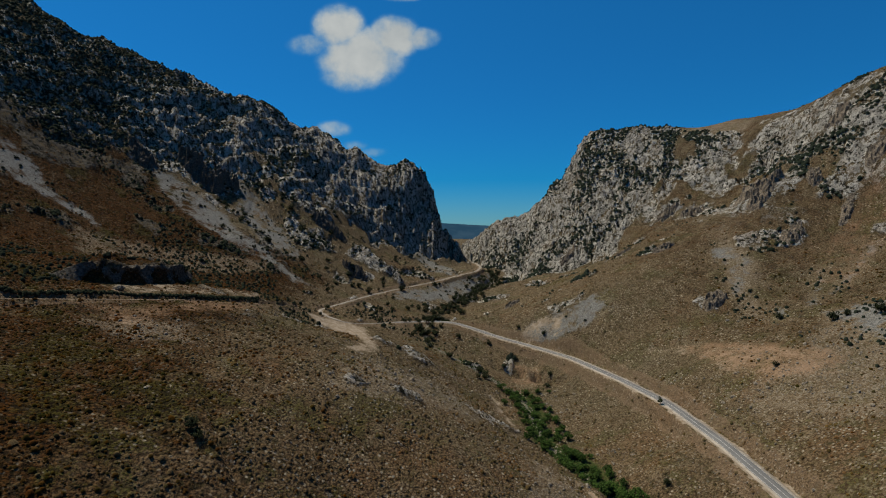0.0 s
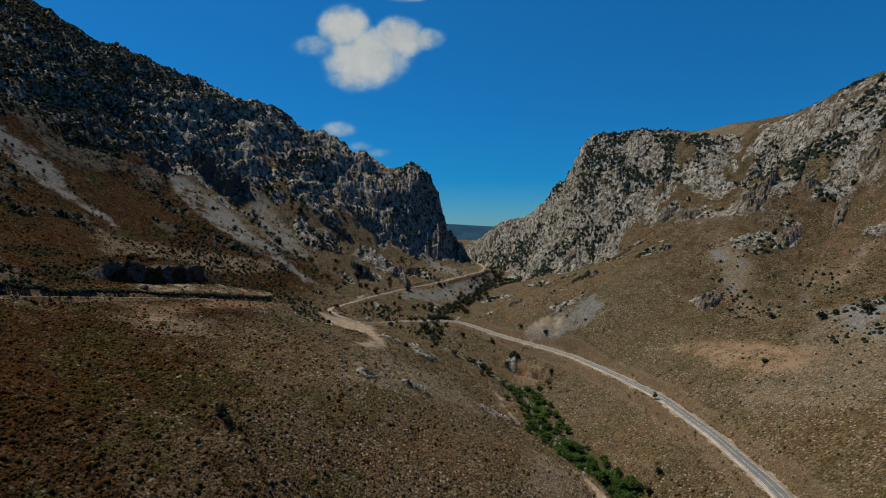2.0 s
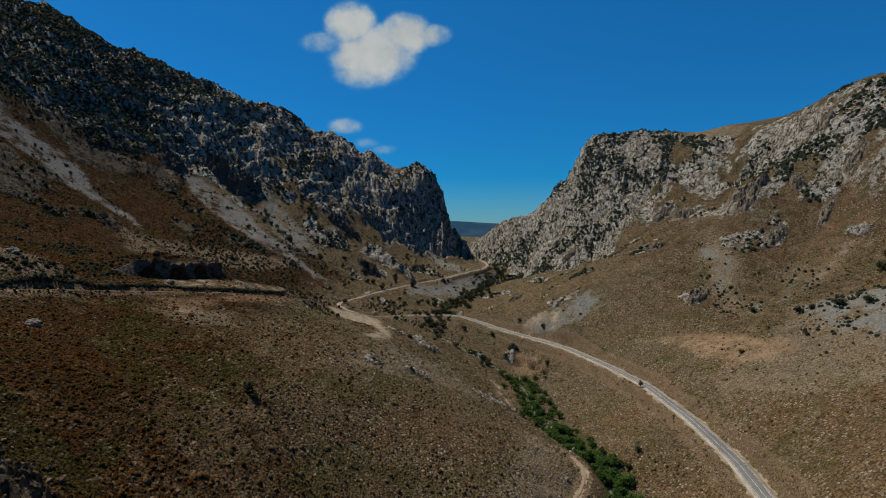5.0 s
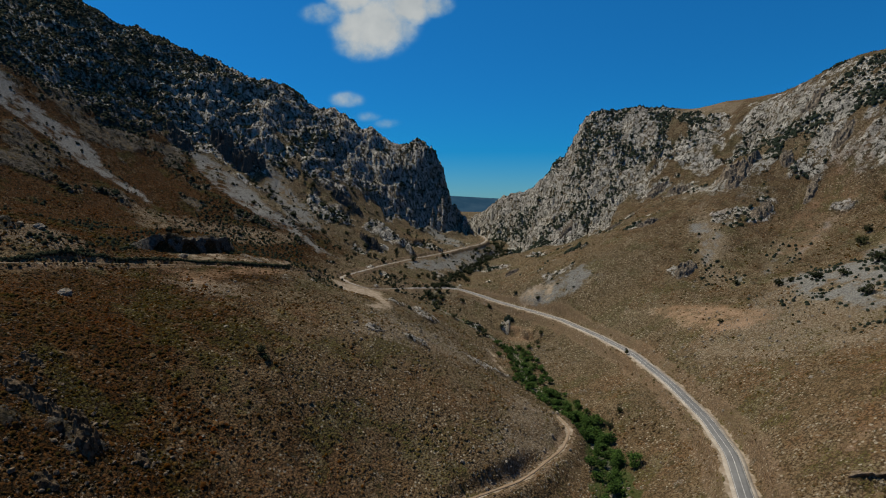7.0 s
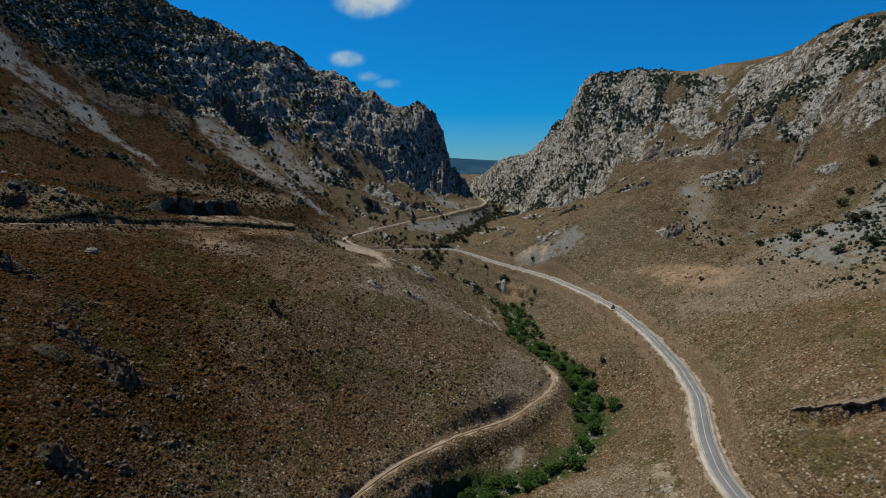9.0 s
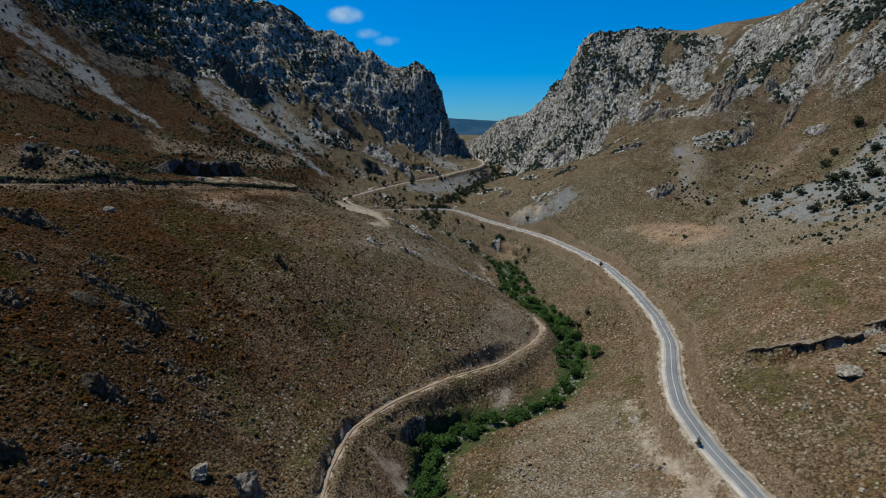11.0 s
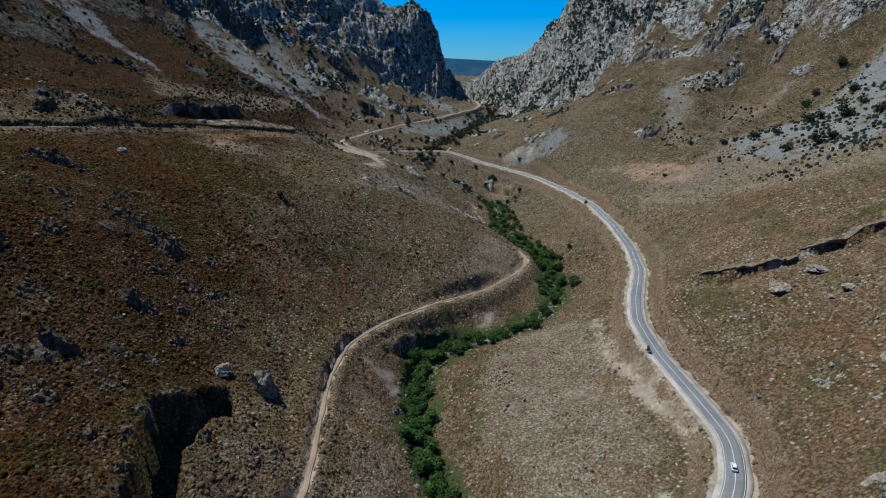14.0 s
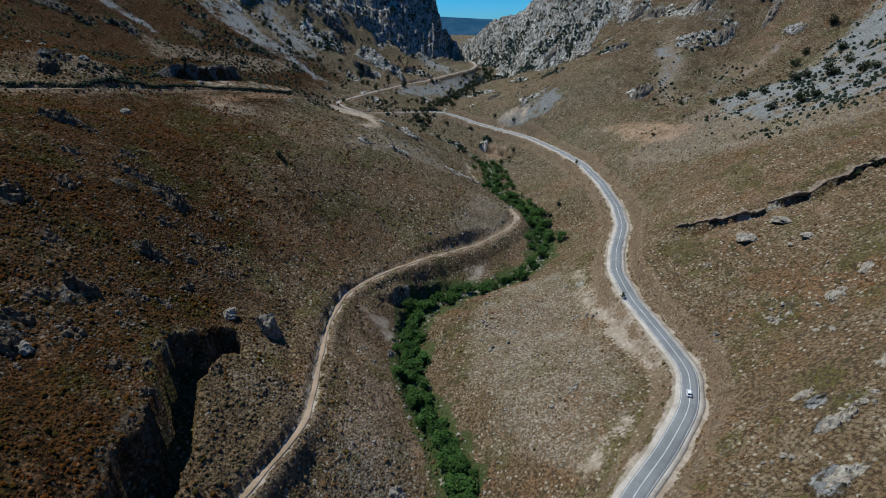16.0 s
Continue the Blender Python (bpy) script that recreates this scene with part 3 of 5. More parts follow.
WEST_FLANK = [(-500, 180), (-250, 215), (-215, 250), (-180, 340), (-150, 500), (-130, 640), (-240, 645), (-330, 690), (-400, 690), (-480, 590), (-700, 470)]
WEST_SCRUB = [(-600, -300), (-50, -140), (-32, -40), (-26, 40), (-26, 95), (-8, 150), (-10, 210), (-52, 290), (-104, 340), (-150, 440), (-190, 330), (-230, 190), (-400, 100)]
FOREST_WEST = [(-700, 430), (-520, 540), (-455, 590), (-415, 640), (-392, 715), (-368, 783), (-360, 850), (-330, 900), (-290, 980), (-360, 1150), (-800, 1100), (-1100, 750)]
CRAGS_WEST = [(-760, 430), (-456, 548), (-385, 690), (-325, 704), (-276, 732), (-279, 768), (-208, 800), (-158, 842), (-109, 866), (-40, 886), (26, 890),
              (38, 945), (10, 1020), (-60, 1100), (-200, 1250), (-700, 1150), (-1100, 800)]
CRAGS_EAST = [(92, 815), (136, 775), (180, 755), (215, 764), (258, 752), (290, 773), (336, 790), (372, 858), (360, 960), (200, 1150), (20, 1180), (20, 1080), (70, 1000), (98, 930)]
SHOULDER_EAST = [(412, 605), (413, 550), (436, 505), (560, 450), (620, 520), (500, 625), (460, 690), (428, 690)]
SLOPE_EAST = [(258, 752), (372, 852), (455, 730), (430, 600), (360, 570), (320, 620), (280, 690)]
CRAG_SPOTS = [(-330, 735, 30), (-305, 740, 26), (-105, 690, 18), (-120, 660, 16), (223, 598, 13), (358, 627, 24), (330, 613, 16), (372, 601, 22), (316, 684, 22), (344, 543, 15), (216, 661, 14), (290, 720, 20),
              (395, 560, 13), (401, 496, 9), (338, 542, 13), (236, 480, 11), (241, 685, 11), (216, 710, 11), (-43, 278, 7), (-20, 292, 6), (64, 520, 8), (30, 500, 9),
              (-180, 122, 7), (-126, 84, 5), (-116, 93, 6), (-109, 91, 5), (-150, 44, 6), (-99, 49, 4), (-109, 12, 5), (-116, -14, 6), (-60, 700, 10),
              (129, -49, 4), (131, -31, 3), (121, -66, 5), (-262, 240, 8)]


def spread(first, last, fine0, fine1, fine, growth, far):
    """Grid coordinates: fine between fine0 and fine1, wider and wider outwards."""
    def out(a, end, sign):
        v, got = a, []
        while sign * (end - v) > 0:
            d = abs(v - a)
            v += sign * (fine + growth * d + max(0.0, d - far) * 0.09)
            got.append(v)
        return got
    mid = list(np.arange(fine0, fine1 + 0.01, fine))
    return np.array(out(mid[0], first, -1)[::-1] + mid + out(mid[-1], last, 1))


CAVE_LINE = [(-230, 312), (-211, 334), (-204, 362), (-201, 400), (-203, 438), (-216, 478)]
GX = spread(-4600, 4600, -125, 210, 1.25, 0.0062, 480)
GY = spread(-1200, 4600, -75, 230, 1.25, 0.0034, 850)


def lay_ground():
    """Heights and kinds of ground on the grid."""
    cx, cy = GX[::3], GY[::3]
    cx, cy = np.append(cx, GX[-1] + 1), np.append(cy, GY[-1] + 1)
    mx, my = np.meshgrid(cx, cy)
    rough = sheet(mx, my).reshape(mx.shape)
    # smooth spread of the coarse sheet onto the fine grid
    ix = np.clip(np.searchsorted(cx, GX, "right") - 1, 0, len(cx) - 2)
    iy = np.clip(np.searchsorted(cy, GY, "right") - 1, 0, len(cy) - 2)
    tx, ty = (GX - cx[ix]) / (cx[ix + 1] - cx[ix]), ((GY - cy[iy]) / (cy[iy + 1] - cy[iy]))[:, None]
    rows = rough[:, ix] * (1 - tx) + rough[:, ix + 1] * tx
    z = rows[iy] * (1 - ty) + rows[iy + 1] * ty
    x, y = np.meshgrid(GX, GY)
    gy, gx = np.gradient(z, GY, GX)
    slope = np.hypot(gx, gy)
    k = {}
    wx, wy = x + 9 * fbm(x, y, 40, 3, 3), y + 9 * fbm(x, y, 40, 3, 4)
    k["scree"] = np.max([inside(wx, wy, p, 12) * (0.78 if "streak" in name else 1.0) for name, p in SCREE.items()], 0)
    nx, ny = x + 2.5 * fbm(x, y, 12, 3, 5), y + 2.5 * fbm(x, y, 12, 3, 6)
    k["bare"] = np.max([inside(nx, ny, p, 7) * {"terrace field": 0.5, "terrace scar": 0.42, "lay-by": 1.06, "way to the spur": 0.9, "wash": 0.9, "wash end": 0.8, "clearing": 0.45, "clearing way": 0.6, "fan heart": 0.7}.get(name, 0.85) for name, p in BARE.items()], 0)
    k["red"] = np.max([w * inside(wx, wy, p, 10) for w, p in RED.values()], 0)
    k["rubble"] = np.max([inside(wx, wy, p, 14) for p in RUBBLE.values()], 0)
    # dense: thicker scrub, with leaves and ground turned darker and browner
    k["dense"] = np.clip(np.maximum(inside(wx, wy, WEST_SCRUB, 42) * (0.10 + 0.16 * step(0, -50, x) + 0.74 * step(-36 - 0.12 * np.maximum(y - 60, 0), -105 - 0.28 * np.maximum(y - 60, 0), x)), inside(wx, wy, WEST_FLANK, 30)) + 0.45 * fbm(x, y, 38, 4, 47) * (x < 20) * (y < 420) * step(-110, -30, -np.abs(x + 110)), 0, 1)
    k["dense"] = np.maximum(k["dense"], 0.36 * step(170, 260, x) * step(200, 320, y) * (1 - k["scree"]))
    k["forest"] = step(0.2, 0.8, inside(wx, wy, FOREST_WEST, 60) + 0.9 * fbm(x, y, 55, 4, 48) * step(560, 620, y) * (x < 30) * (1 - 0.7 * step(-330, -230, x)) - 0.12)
    # olive: stands in for haze, stronger with distance up the valley
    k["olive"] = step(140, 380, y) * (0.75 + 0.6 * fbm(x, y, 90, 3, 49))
    crag = np.max([inside(wx, wy, p, soft) for p, soft in ((CRAGS_WEST, 80), (CRAGS_EAST, 30), (SHOULDER_EAST, 40))], 0)
    crag = step(0.25, 0.75, crag + 0.75 * fbm(x, y, 60, 4, 44) * step(0, 0.5, crag))
    crag = crag * (1 - 0.9 * step(0.10, 0.32, fbm(x, y, 85, 4, 43)) * (x < 30) * (1 - step(930, 990, y)))
    crag = crag * (1 - 0.95 * inside(wx, wy, SHOULDER_EAST, 50) * step(0.16, -0.04, fbm(x, y, 36, 4, 41)))
    crag = np.maximum(crag, inside(wx, wy, SLOPE_EAST, 40) * step(0.10, 0.30, fbm(x, y, 34, 4, 42)))
    for sx, sy, sr in CRAG_SPOTS:
        d = np.hypot(wx - sx, wy - sy) / sr
        crag = np.maximum(crag, 1 - step(0.45, 1.15, d + 0.5 * fbm(x, y, 9, 2, 45)))
    stray = step(np.where((x < 30) & (y > 560), 0.2, 0.32), np.where((x < 30) & (y > 560), 0.4, 0.52), fbm(x, y, 42, 4, 46) + 0.25 * step(0.45, 0.8, slope)) * step(240, 420, y) * (y < 1300) * np.where(x > 60, step(500, 560, y), 1) * (1 - step(0.2, 0.5, k["red"]))
    crag = np.maximum(crag, 0.75 * stray)
    crag = crag * (1 - k["scree"])
    k["dense"] = k["dense"] * (1 - (x > 60) * step(0.1, 0.5, crag))
    k["crag"] = np.clip(crag + 0.5 * step(0.9, 1.4, slope) * (y > 560), 0, 1)
    big = step(480, 760, y)
    # broken rock: buttresses, ribs down the face, and blocks
    ribs = ridged(x + 0.35 * z, y + 0.25 * z, 120, 4, 11) - 0.60
    west = step(60, 0, x)
    u = west * (0.80 * x + 0.60 * y) + (1 - west) * (0.92 * x - 0.40 * y)
    face = 0.6 * ridged(u, 0.30 * z + 0.1 * y, 34, 3, 27) + 0.4 * ridged(u, 0.5 * z, 12, 2, 28) - 0.55
    block = ridged(x, y + 0.4 * z, 17, 3, 23) - 0.45
    chip = ridged(x + 0.2 * z, y - 0.3 * z, 8, 2, 24) - 0.45
    tier = noise2(u / 60, z / 26, 61) + 0.6 * noise2(u / 25, z / 11, 62)
    z = z + k["crag"] * (big * ((5 + 19 * west) * ribs + (11 + 3 * west) * face + (8.0 - 2.0 * west) * block + 3.2 * chip + (2 + 5 * west) * np.clip(2.2 * tier, -1, 1)) + (1 - big) * (1 - 0.6 * step(260, 160, y)) * (3.0 + 2.5 * ribs + 6.0 * block + 1.2 * fbm(x, y, 5, 2, 9)))
    # flutes and buttresses that cut back into the steep faces
    cutback = 11 * (ridged(u, 0.22 * z, 30, 2, 29) - 0.55) + 5 * (ridged(u, 0.35 * z, 11, 2, 30) - 0.5)
    z = z + k["crag"] * big * np.clip(slope - 0.45, 0, 3.2) * cutback
    bed = z / 17 + 1.4 * fbm(x, y, 45, 3, 59)
    z = z + 0.75 * 17 * k["crag"] * big * step(0.6, 1.1, slope) * (step(0.45, 1.0, bed - np.floor(bed)) - (bed - np.floor(bed)))
    z = z + (1 - k["crag"]) * (2.2 * fbm(x, y, 55, 4, 2) * step(30, 120, y + 160) + 3.5 * fbm(x, y, 130, 3, 8) * big)
    # tufted, stony ground
    z = z + (1 - k["scree"]) * (1 - k["bare"]) * (0.35 * fbm(x, y, 7, 3, 14) + 0.22 * fbm(x, y, 2.7, 2, 15))
    # gullies running down the slopes
    z = z - 2.2 * step(0.55, 0.9, ridged(x + 0.6 * y, 0.25 * y - x * 0.2, 46, 2, 40)) * (1 - k["crag"]) * step(0.25, 0.5, slope)
    far = step(1500, 2300, np.hypot(x, y - 300))
    z = z * (1 - far) + far * (70 + 18 * fbm(x, y, 700, 3, 19))
    # brow above the caves: the hill breaks off in a rock step
    d, _, side = nearest(nx, ny, [(*p, 0) for p in CAVE_LINE], 110)
    brow = (side < 0) * step(0, 5, d) * np.exp(-(d / 52) ** 2) * np.exp(-(np.maximum(np.abs(y - 396) - 42, 0) / 26) ** 2)
    brow = brow * (0.85 + 0.6 * fbm(x, y, 24, 3, 52))
    z = z + 15.5 * brow
    k["crag"] = np.maximum(k["crag"], 0.8 * step(0.3, 0.8, brow) * (1 - step(5, 16, d + 8 * fbm(x, y, 9, 2, 39))))
    # scarps: a rock step with a hollow under it
    for line, drop, width, rock in SCARPS:
        d, _, side = nearest(nx, ny, line, 30)
        d = d + (4.5 * fbm(x, y, 11, 3, 34) if drop > 12 else 1.4 * fbm(x, y, 4.5, 2, 34))
        ends = step(0, 9, np.hypot(x - line[0][0], y - line[0][1])) * step(0, 9, np.hypot(x - line[-1][0], y - line[-1][1]))
        hollow = step(0, 1.6, d) * (1 - step(0.5 * width if drop > 12 else 2.0, width, d)) * (side > 0) * ends
        z = z - drop * (1.0 if drop > 12 else np.clip(0.75 + 1.1 * fbm(x, y, 9, 3, 54), 0.15, 1.3)) * hollow
        k["crag"] = np.maximum(k["crag"], 0.75 * (1 - step(1.0, 2.6, d)) * ends * rock)
    # stream bed
    d, h, _ = nearest(x, y, rounded(STREAM), 30)
    near = 1 - step(2.5, 8, d)
    z = z * (1 - near) + near * (h - 0.5 + 0.4 * fbm(x, y, 4, 2, 33))
    k["bed"] = (1 - step(1.5, 4.5, d + 2.5 * fbm(x, y, 9, 2, 35))) * (y < 640)
    k["lush"] = (1 - step(6, 15, d + 6 * fbm(x, y, 14, 2, 36))) * (1 - 0.85 * step(430, 470, y)) * (y < 640)
    # benches of the roads
    for line, half, bank in ((TERRACE, 3.6, 5.5), (TRACK, 1.5, 2.6), (ROAD_UP, 2.5, 6.5), (ROAD, 6.2, 11.5)):
        d, h, side = nearest(x, y, rounded(line), 25)
        fill = (side > 0) * (line is TRACK)
        if line is TRACK:
            wall = (side < 0) * step(1.6, 3.0, d + 0.7 * fbm(x, y, 5, 2, 53)) * (1 - step(4, 15, d)) * step(-60, -20, y) * (1 - step(100, 145, y))
            z = z + (0.9 + 2.4 * np.clip(fbm(x, y, 13, 3, 56) + 0.35, 0, 0.8)) * wall
        near = 1 - step(half, bank + 5 * fill + (line is TRACK) * 6 * step(125, 170, y), d)
        k["dense"] = k["dense"] * (1 - 0.95 * fill * (1 - step(12, 24, d)))
        z = z * (1 - near) + near * (h - 0.25 + 0.06 * fbm(x, y, 3, 2, 37))
        edge = 1 - step(half - 0.6, half + 0.9, d + 1.3 * fbm(x, y, 6, 2, 38))
        k["bare"] = np.maximum(k["bare"], edge * (0.55 if line is TERRACE else 1.0))
        for name in ("crag", "lush", "bed", "scree"):
            k[name] = k[name] * (1 - near)
        k["cut"] = np.maximum(k.get("cut", 0), (1 - step(bank, bank + 5, d)) * step(half, half + 1, d))
    return z, k


# rock steps: the lower side lies right of the line's way
SCARPS = [
    ([(-71, 19, 0), (-77, 9, 0), (-74, -6, 0), (-68, -20, 0), (-67, -34, 0), (-66, -60, 0)][::-1], 20.0, 16.0, 0.5),
    ([(150, 121, 0), (160, 113, 0), (167, 107, 0), (174, 104, 0), (183, 98, 0)], 5.0, 9.0, 0.4),
    ([(186, 102, 0), (195, 100, 0), (204, 99, 0), (213, 99, 0), (223, 99, 0), (240, 96, 0), (262, 100, 0)], 7.0, 12.0, 0.4),
    ([(x - 5.2, y + 4.2, 0) for x, y, _ in TERRACE], 5.5, 12.0, 0.0),
    ([(-11, 119, 0), (-3, 130, 0), (9, 146, 0), (22, 155, 0)], 9.0, 9.0, 0.8),
    ([(58, 518, 0), (76, 508, 0), (90, 500, 0), (104, 486, 0)], 9.0, 22.0, 0.15),
]
GZ, KIND = lay_ground()


def ground_z(x, y):
    """Height of the ground at places."""
    x, y = np.asarray(x, float), np.asarray(y, float)
    i = np.clip(np.searchsorted(GX, x, "right") - 1, 0, len(GX) - 2)
    j = np.clip(np.searchsorted(GY, y, "right") - 1, 0, len(GY) - 2)
    tx, ty = (x - GX[i]) / (GX[i + 1] - GX[i]), (y - GY[j]) / (GY[j + 1] - GY[j])
    return (GZ[j, i] * (1 - tx) + GZ[j, i + 1] * tx) * (1 - ty) + (GZ[j + 1, i] * (1 - tx) + GZ[j + 1, i + 1] * tx) * ty


def ground_kind(name, x, y):
    i = np.clip(np.searchsorted(GX, x), 0, len(GX) - 1)
    j = np.clip(np.searchsorted(GY, y), 0, len(GY) - 1)
    return KIND[name][j, i]


def mesh_from(name, verts, faces, smooth=True):
    """A mesh from arrays of places and of triangles or quads."""
    verts, faces = np.asarray(verts, np.float32), np.asarray(faces, np.int32)
    me, k = bpy.data.meshes.new(name), faces.shape[1]
    me.vertices.add(len(verts)), me.loops.add(faces.size), me.polygons.add(len(faces))
    me.vertices.foreach_set("co", verts.ravel())
    me.loops.foreach_set("vertex_index", faces.ravel())
    me.polygons.foreach_set("loop_start", np.arange(0, faces.size, k, dtype=np.int32))
    me.polygons.foreach_set("use_smooth", np.full(len(faces), smooth))
    me.update(calc_edges=True)
    return me


def part(name, bm, material, parent=None, label=""):
    """A bmesh or mesh as one object under a thing."""
    me = bm
    if isinstance(bm, bmesh.types.BMesh):
        me = bpy.data.meshes.new(name)
        bm.to_mesh(me)
        bm.free()
    ob = new(name, me)
    if material and not me.materials:
        me.materials.append(material)
    ob.parent = parent
    return tagged(ob, label)


# ---- ground ----
def build_ground():
    nx, ny = len(GX), len(GY)
    x, y = np.meshgrid(GX, GY)
    i = np.arange(nx * ny).reshape(ny, nx)
    faces = np.stack((i[:-1, :-1], i[:-1, 1:], i[1:, 1:], i[1:, :-1]), -1).reshape(-1, 4)
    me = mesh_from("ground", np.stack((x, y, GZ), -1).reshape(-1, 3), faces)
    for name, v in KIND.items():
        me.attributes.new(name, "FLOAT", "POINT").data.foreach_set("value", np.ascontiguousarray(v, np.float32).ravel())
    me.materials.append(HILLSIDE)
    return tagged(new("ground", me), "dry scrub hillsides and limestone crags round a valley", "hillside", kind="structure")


build_ground()


def distant_hills():
    """Far range that closes the gap of the gorge, with haze put into its blue colour."""
    xs = np.linspace(-3000, 3000, 240)
    crest = 176 + 14 * fbm(xs, xs * 0, 700, 4, 71) - (xs - 50) * 0.055 * (xs < 600) * (xs > -400)
    verts, rows = [], 7
    for r in range(rows):
        f = r / (rows - 1)
        yy = 3300 + 500 * f + 40 * fbm(xs, xs * 0 + 300 * f, 260, 3, 72)
        verts.append(np.stack((xs, yy, 20 + (crest - 20) * math.sin(f * math.pi / 2) + 9 * fbm(xs, xs * 0 + 900 * f, 120, 3, 73) * (1 - f)), -1))
    i = np.arange(rows * len(xs)).reshape(rows, len(xs))
    faces = np.stack((i[:-1, :-1], i[:-1, 1:], i[1:, 1:], i[1:, :-1]), -1).reshape(-1, 4)
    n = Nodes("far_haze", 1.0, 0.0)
    # haze painted as blue tones, with a faint blue glow added
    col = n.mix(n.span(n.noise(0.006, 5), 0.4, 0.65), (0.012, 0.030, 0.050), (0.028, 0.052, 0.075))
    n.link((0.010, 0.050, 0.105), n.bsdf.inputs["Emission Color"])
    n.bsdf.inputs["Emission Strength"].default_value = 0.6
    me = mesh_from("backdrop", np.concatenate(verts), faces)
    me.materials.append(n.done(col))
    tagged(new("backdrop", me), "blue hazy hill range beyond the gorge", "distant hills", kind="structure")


distant_hills()


# ---- roads ----
def ribbon(name, line, left, right, lift, thick, crown=0.0, wobble=0.0, seed=0, material=None, cuts=4, taper=None):
    """A strip along a line between two offsets, with its own thickness."""
    p = rounded(line, 3.0, 7)
    t = np.gradient(p[:, :2], axis=0)
    t /= np.linalg.norm(t, axis=1)[:, None]
    nrm = np.stack((t[:, 1], -t[:, 0]), 1)
    verts, m = [], len(p)
    for c in range(cuts + 1):
        f = c / cuts
        off = left + (right - left) * f
        if taper:
            off = off * np.linspace(*taper, m)
        if wobble and c in (0, cuts):
            off = off + wobble * fbm(p[:, 0] + 50 * c, p[:, 1], 9, 3, seed)
        off = np.broadcast_to(off, (m,))
        q = p[:, :2] + nrm * off[:, None]
        verts.append(np.stack((q[:, 0], q[:, 1], p[:, 2] + lift - crown * off * off), 1))
    top = np.concatenate(verts)
    low = np.concatenate((verts[0], verts[-1])) - np.array((0, 0, thick))
    faces = []
    k = np.arange(m - 1)
    for c in range(cuts):
        faces.append(np.stack((c * m + k, c * m + k + 1, (c + 1) * m + k + 1, (c + 1) * m + k), 1))
    b = (cuts + 1) * m
    faces.append(np.stack((b + k, b + k + 1, k + 1, k), 1))
    faces.append(np.stack((cuts * m + k, cuts * m + k + 1, b + m + k + 1, b + m + k), 1))
    me = mesh_from(name, np.concatenate((top, low)), np.concatenate(faces)[:, ::-1])
    me.materials.append(material)
    return me


def build_road(line, name, label):
    road = tagged(new(name, ribbon(name, line, -3.2, 3.2, 0.12, 0.3, 0.004, 0.0, 0, ASPHALT)), label, "road", kind="structure")
    part("gravel_verge", ribbon("gravel_verge", line, -4.9, 4.9, 0.05, 0.5, 0.004, 0.55, 7, GRAVEL, 6), None, road, "pale gravel verge")
    part("centre_line", ribbon("centre_line", line, -0.11, 0.11, 0.136, 0.012, 0, 0, 0, PAINT, 1), None, road, "faded white centre line")
    for s in (-1, 1):
        part("edge_line", ribbon("edge_line", line, s * 2.85 - 0.08, s * 2.85 + 0.08, 0.103, 0.012, 0, 0, 0, PAINT, 1), None, road, "faded white edge line")
    return road


build_road(ROAD, "road", "grey asphalt valley road with pale gravel verges")
tagged(new("road_to_gorge", ribbon("road_to_gorge", ROAD_UP, -1.6, 1.6, 0.10, 0.4, 0.004, 0.4, 3, ROAD_DUST)),
                 "pale dusty road climbing into the gorge", "road", kind="structure")
tagged(new("dirt_track", ribbon("dirt_track", TRACK, -1.05, 1.05, 0.04, 0.4, -0.02, 0.8, 9, DIRT, 4, (1.0, 0.6))), "narrow pale dirt track along the slope", "track", kind="structure")
tagged(new("terrace_track", ribbon("terrace_track", TERRACE, -1.6, 1.6, -0.05, 0.4, 0.0, 0.7, 12, DIRT)), "level dirt terrace track cut into the hillside", "track", kind="structure")


# ---- scrub ----
def scatter(count, x0, x1, y0, y1, seed):
    rng = np.random.default_rng(seed)
    return rng.uniform(x0, x1, count), rng.uniform(y0, y1, count), rng


def domes(name, x, y, radius, height, rng, ring, material, label, category, sink=0.1, smooth=True):
    """Low ragged bushes, all in one mesh."""
    n = len(x)
    z = ground_z(x, y) - sink * height
    a0 = rng.uniform(0, 6.28, n)
    verts = np.zeros((n, 2 * ring + 1, 3), np.float32)
    for k in range(ring):
        for level, (rr, hh) in enumerate(((1.0, 0.12), (0.72, 0.72))):
            ang = a0 + 6.2832 * (k + 0.5 * level) / ring
            r = radius * rr * rng.uniform(0.7, 1.25, n)
            px, py = x + r * np.cos(ang), y + r * np.sin(ang)
            verts[:, level * ring + k] = np.stack((px, py, z + height * hh * rng.uniform(0.75, 1.25, n)), 1)
    verts[:, -1] = np.stack((x + 0.2 * radius * rng.normal(size=n), y + 0.2 * radius * rng.normal(size=n), z + height), 1)
    tri = []
    for k in range(ring):
        j = (k + 1) % ring
        tri += [(k, j, ring + k), (j, ring + j, ring + k), (ring + k, ring + j, 2 * ring)]
    tri = np.array(tri)[None] + (np.arange(n) * (2 * ring + 1))[:, None, None]
    me = mesh_from(name, verts.reshape(-1, 3), tri.reshape(-1, 3), smooth)
    me.materials.append(material)
    return tagged(new(name, me), label, category, kind="stuff")


def bare_ground(x, y):
    """Where no scrub grows."""
    return np.max([ground_kind(k, x, y) * f for k, f in (("bare", 1.6), ("scree", 1.2), ("bed", 1), ("lush", 0.6), ("crag", 0.8), ("red", 0.7), ("forest", 1.0))], 0)


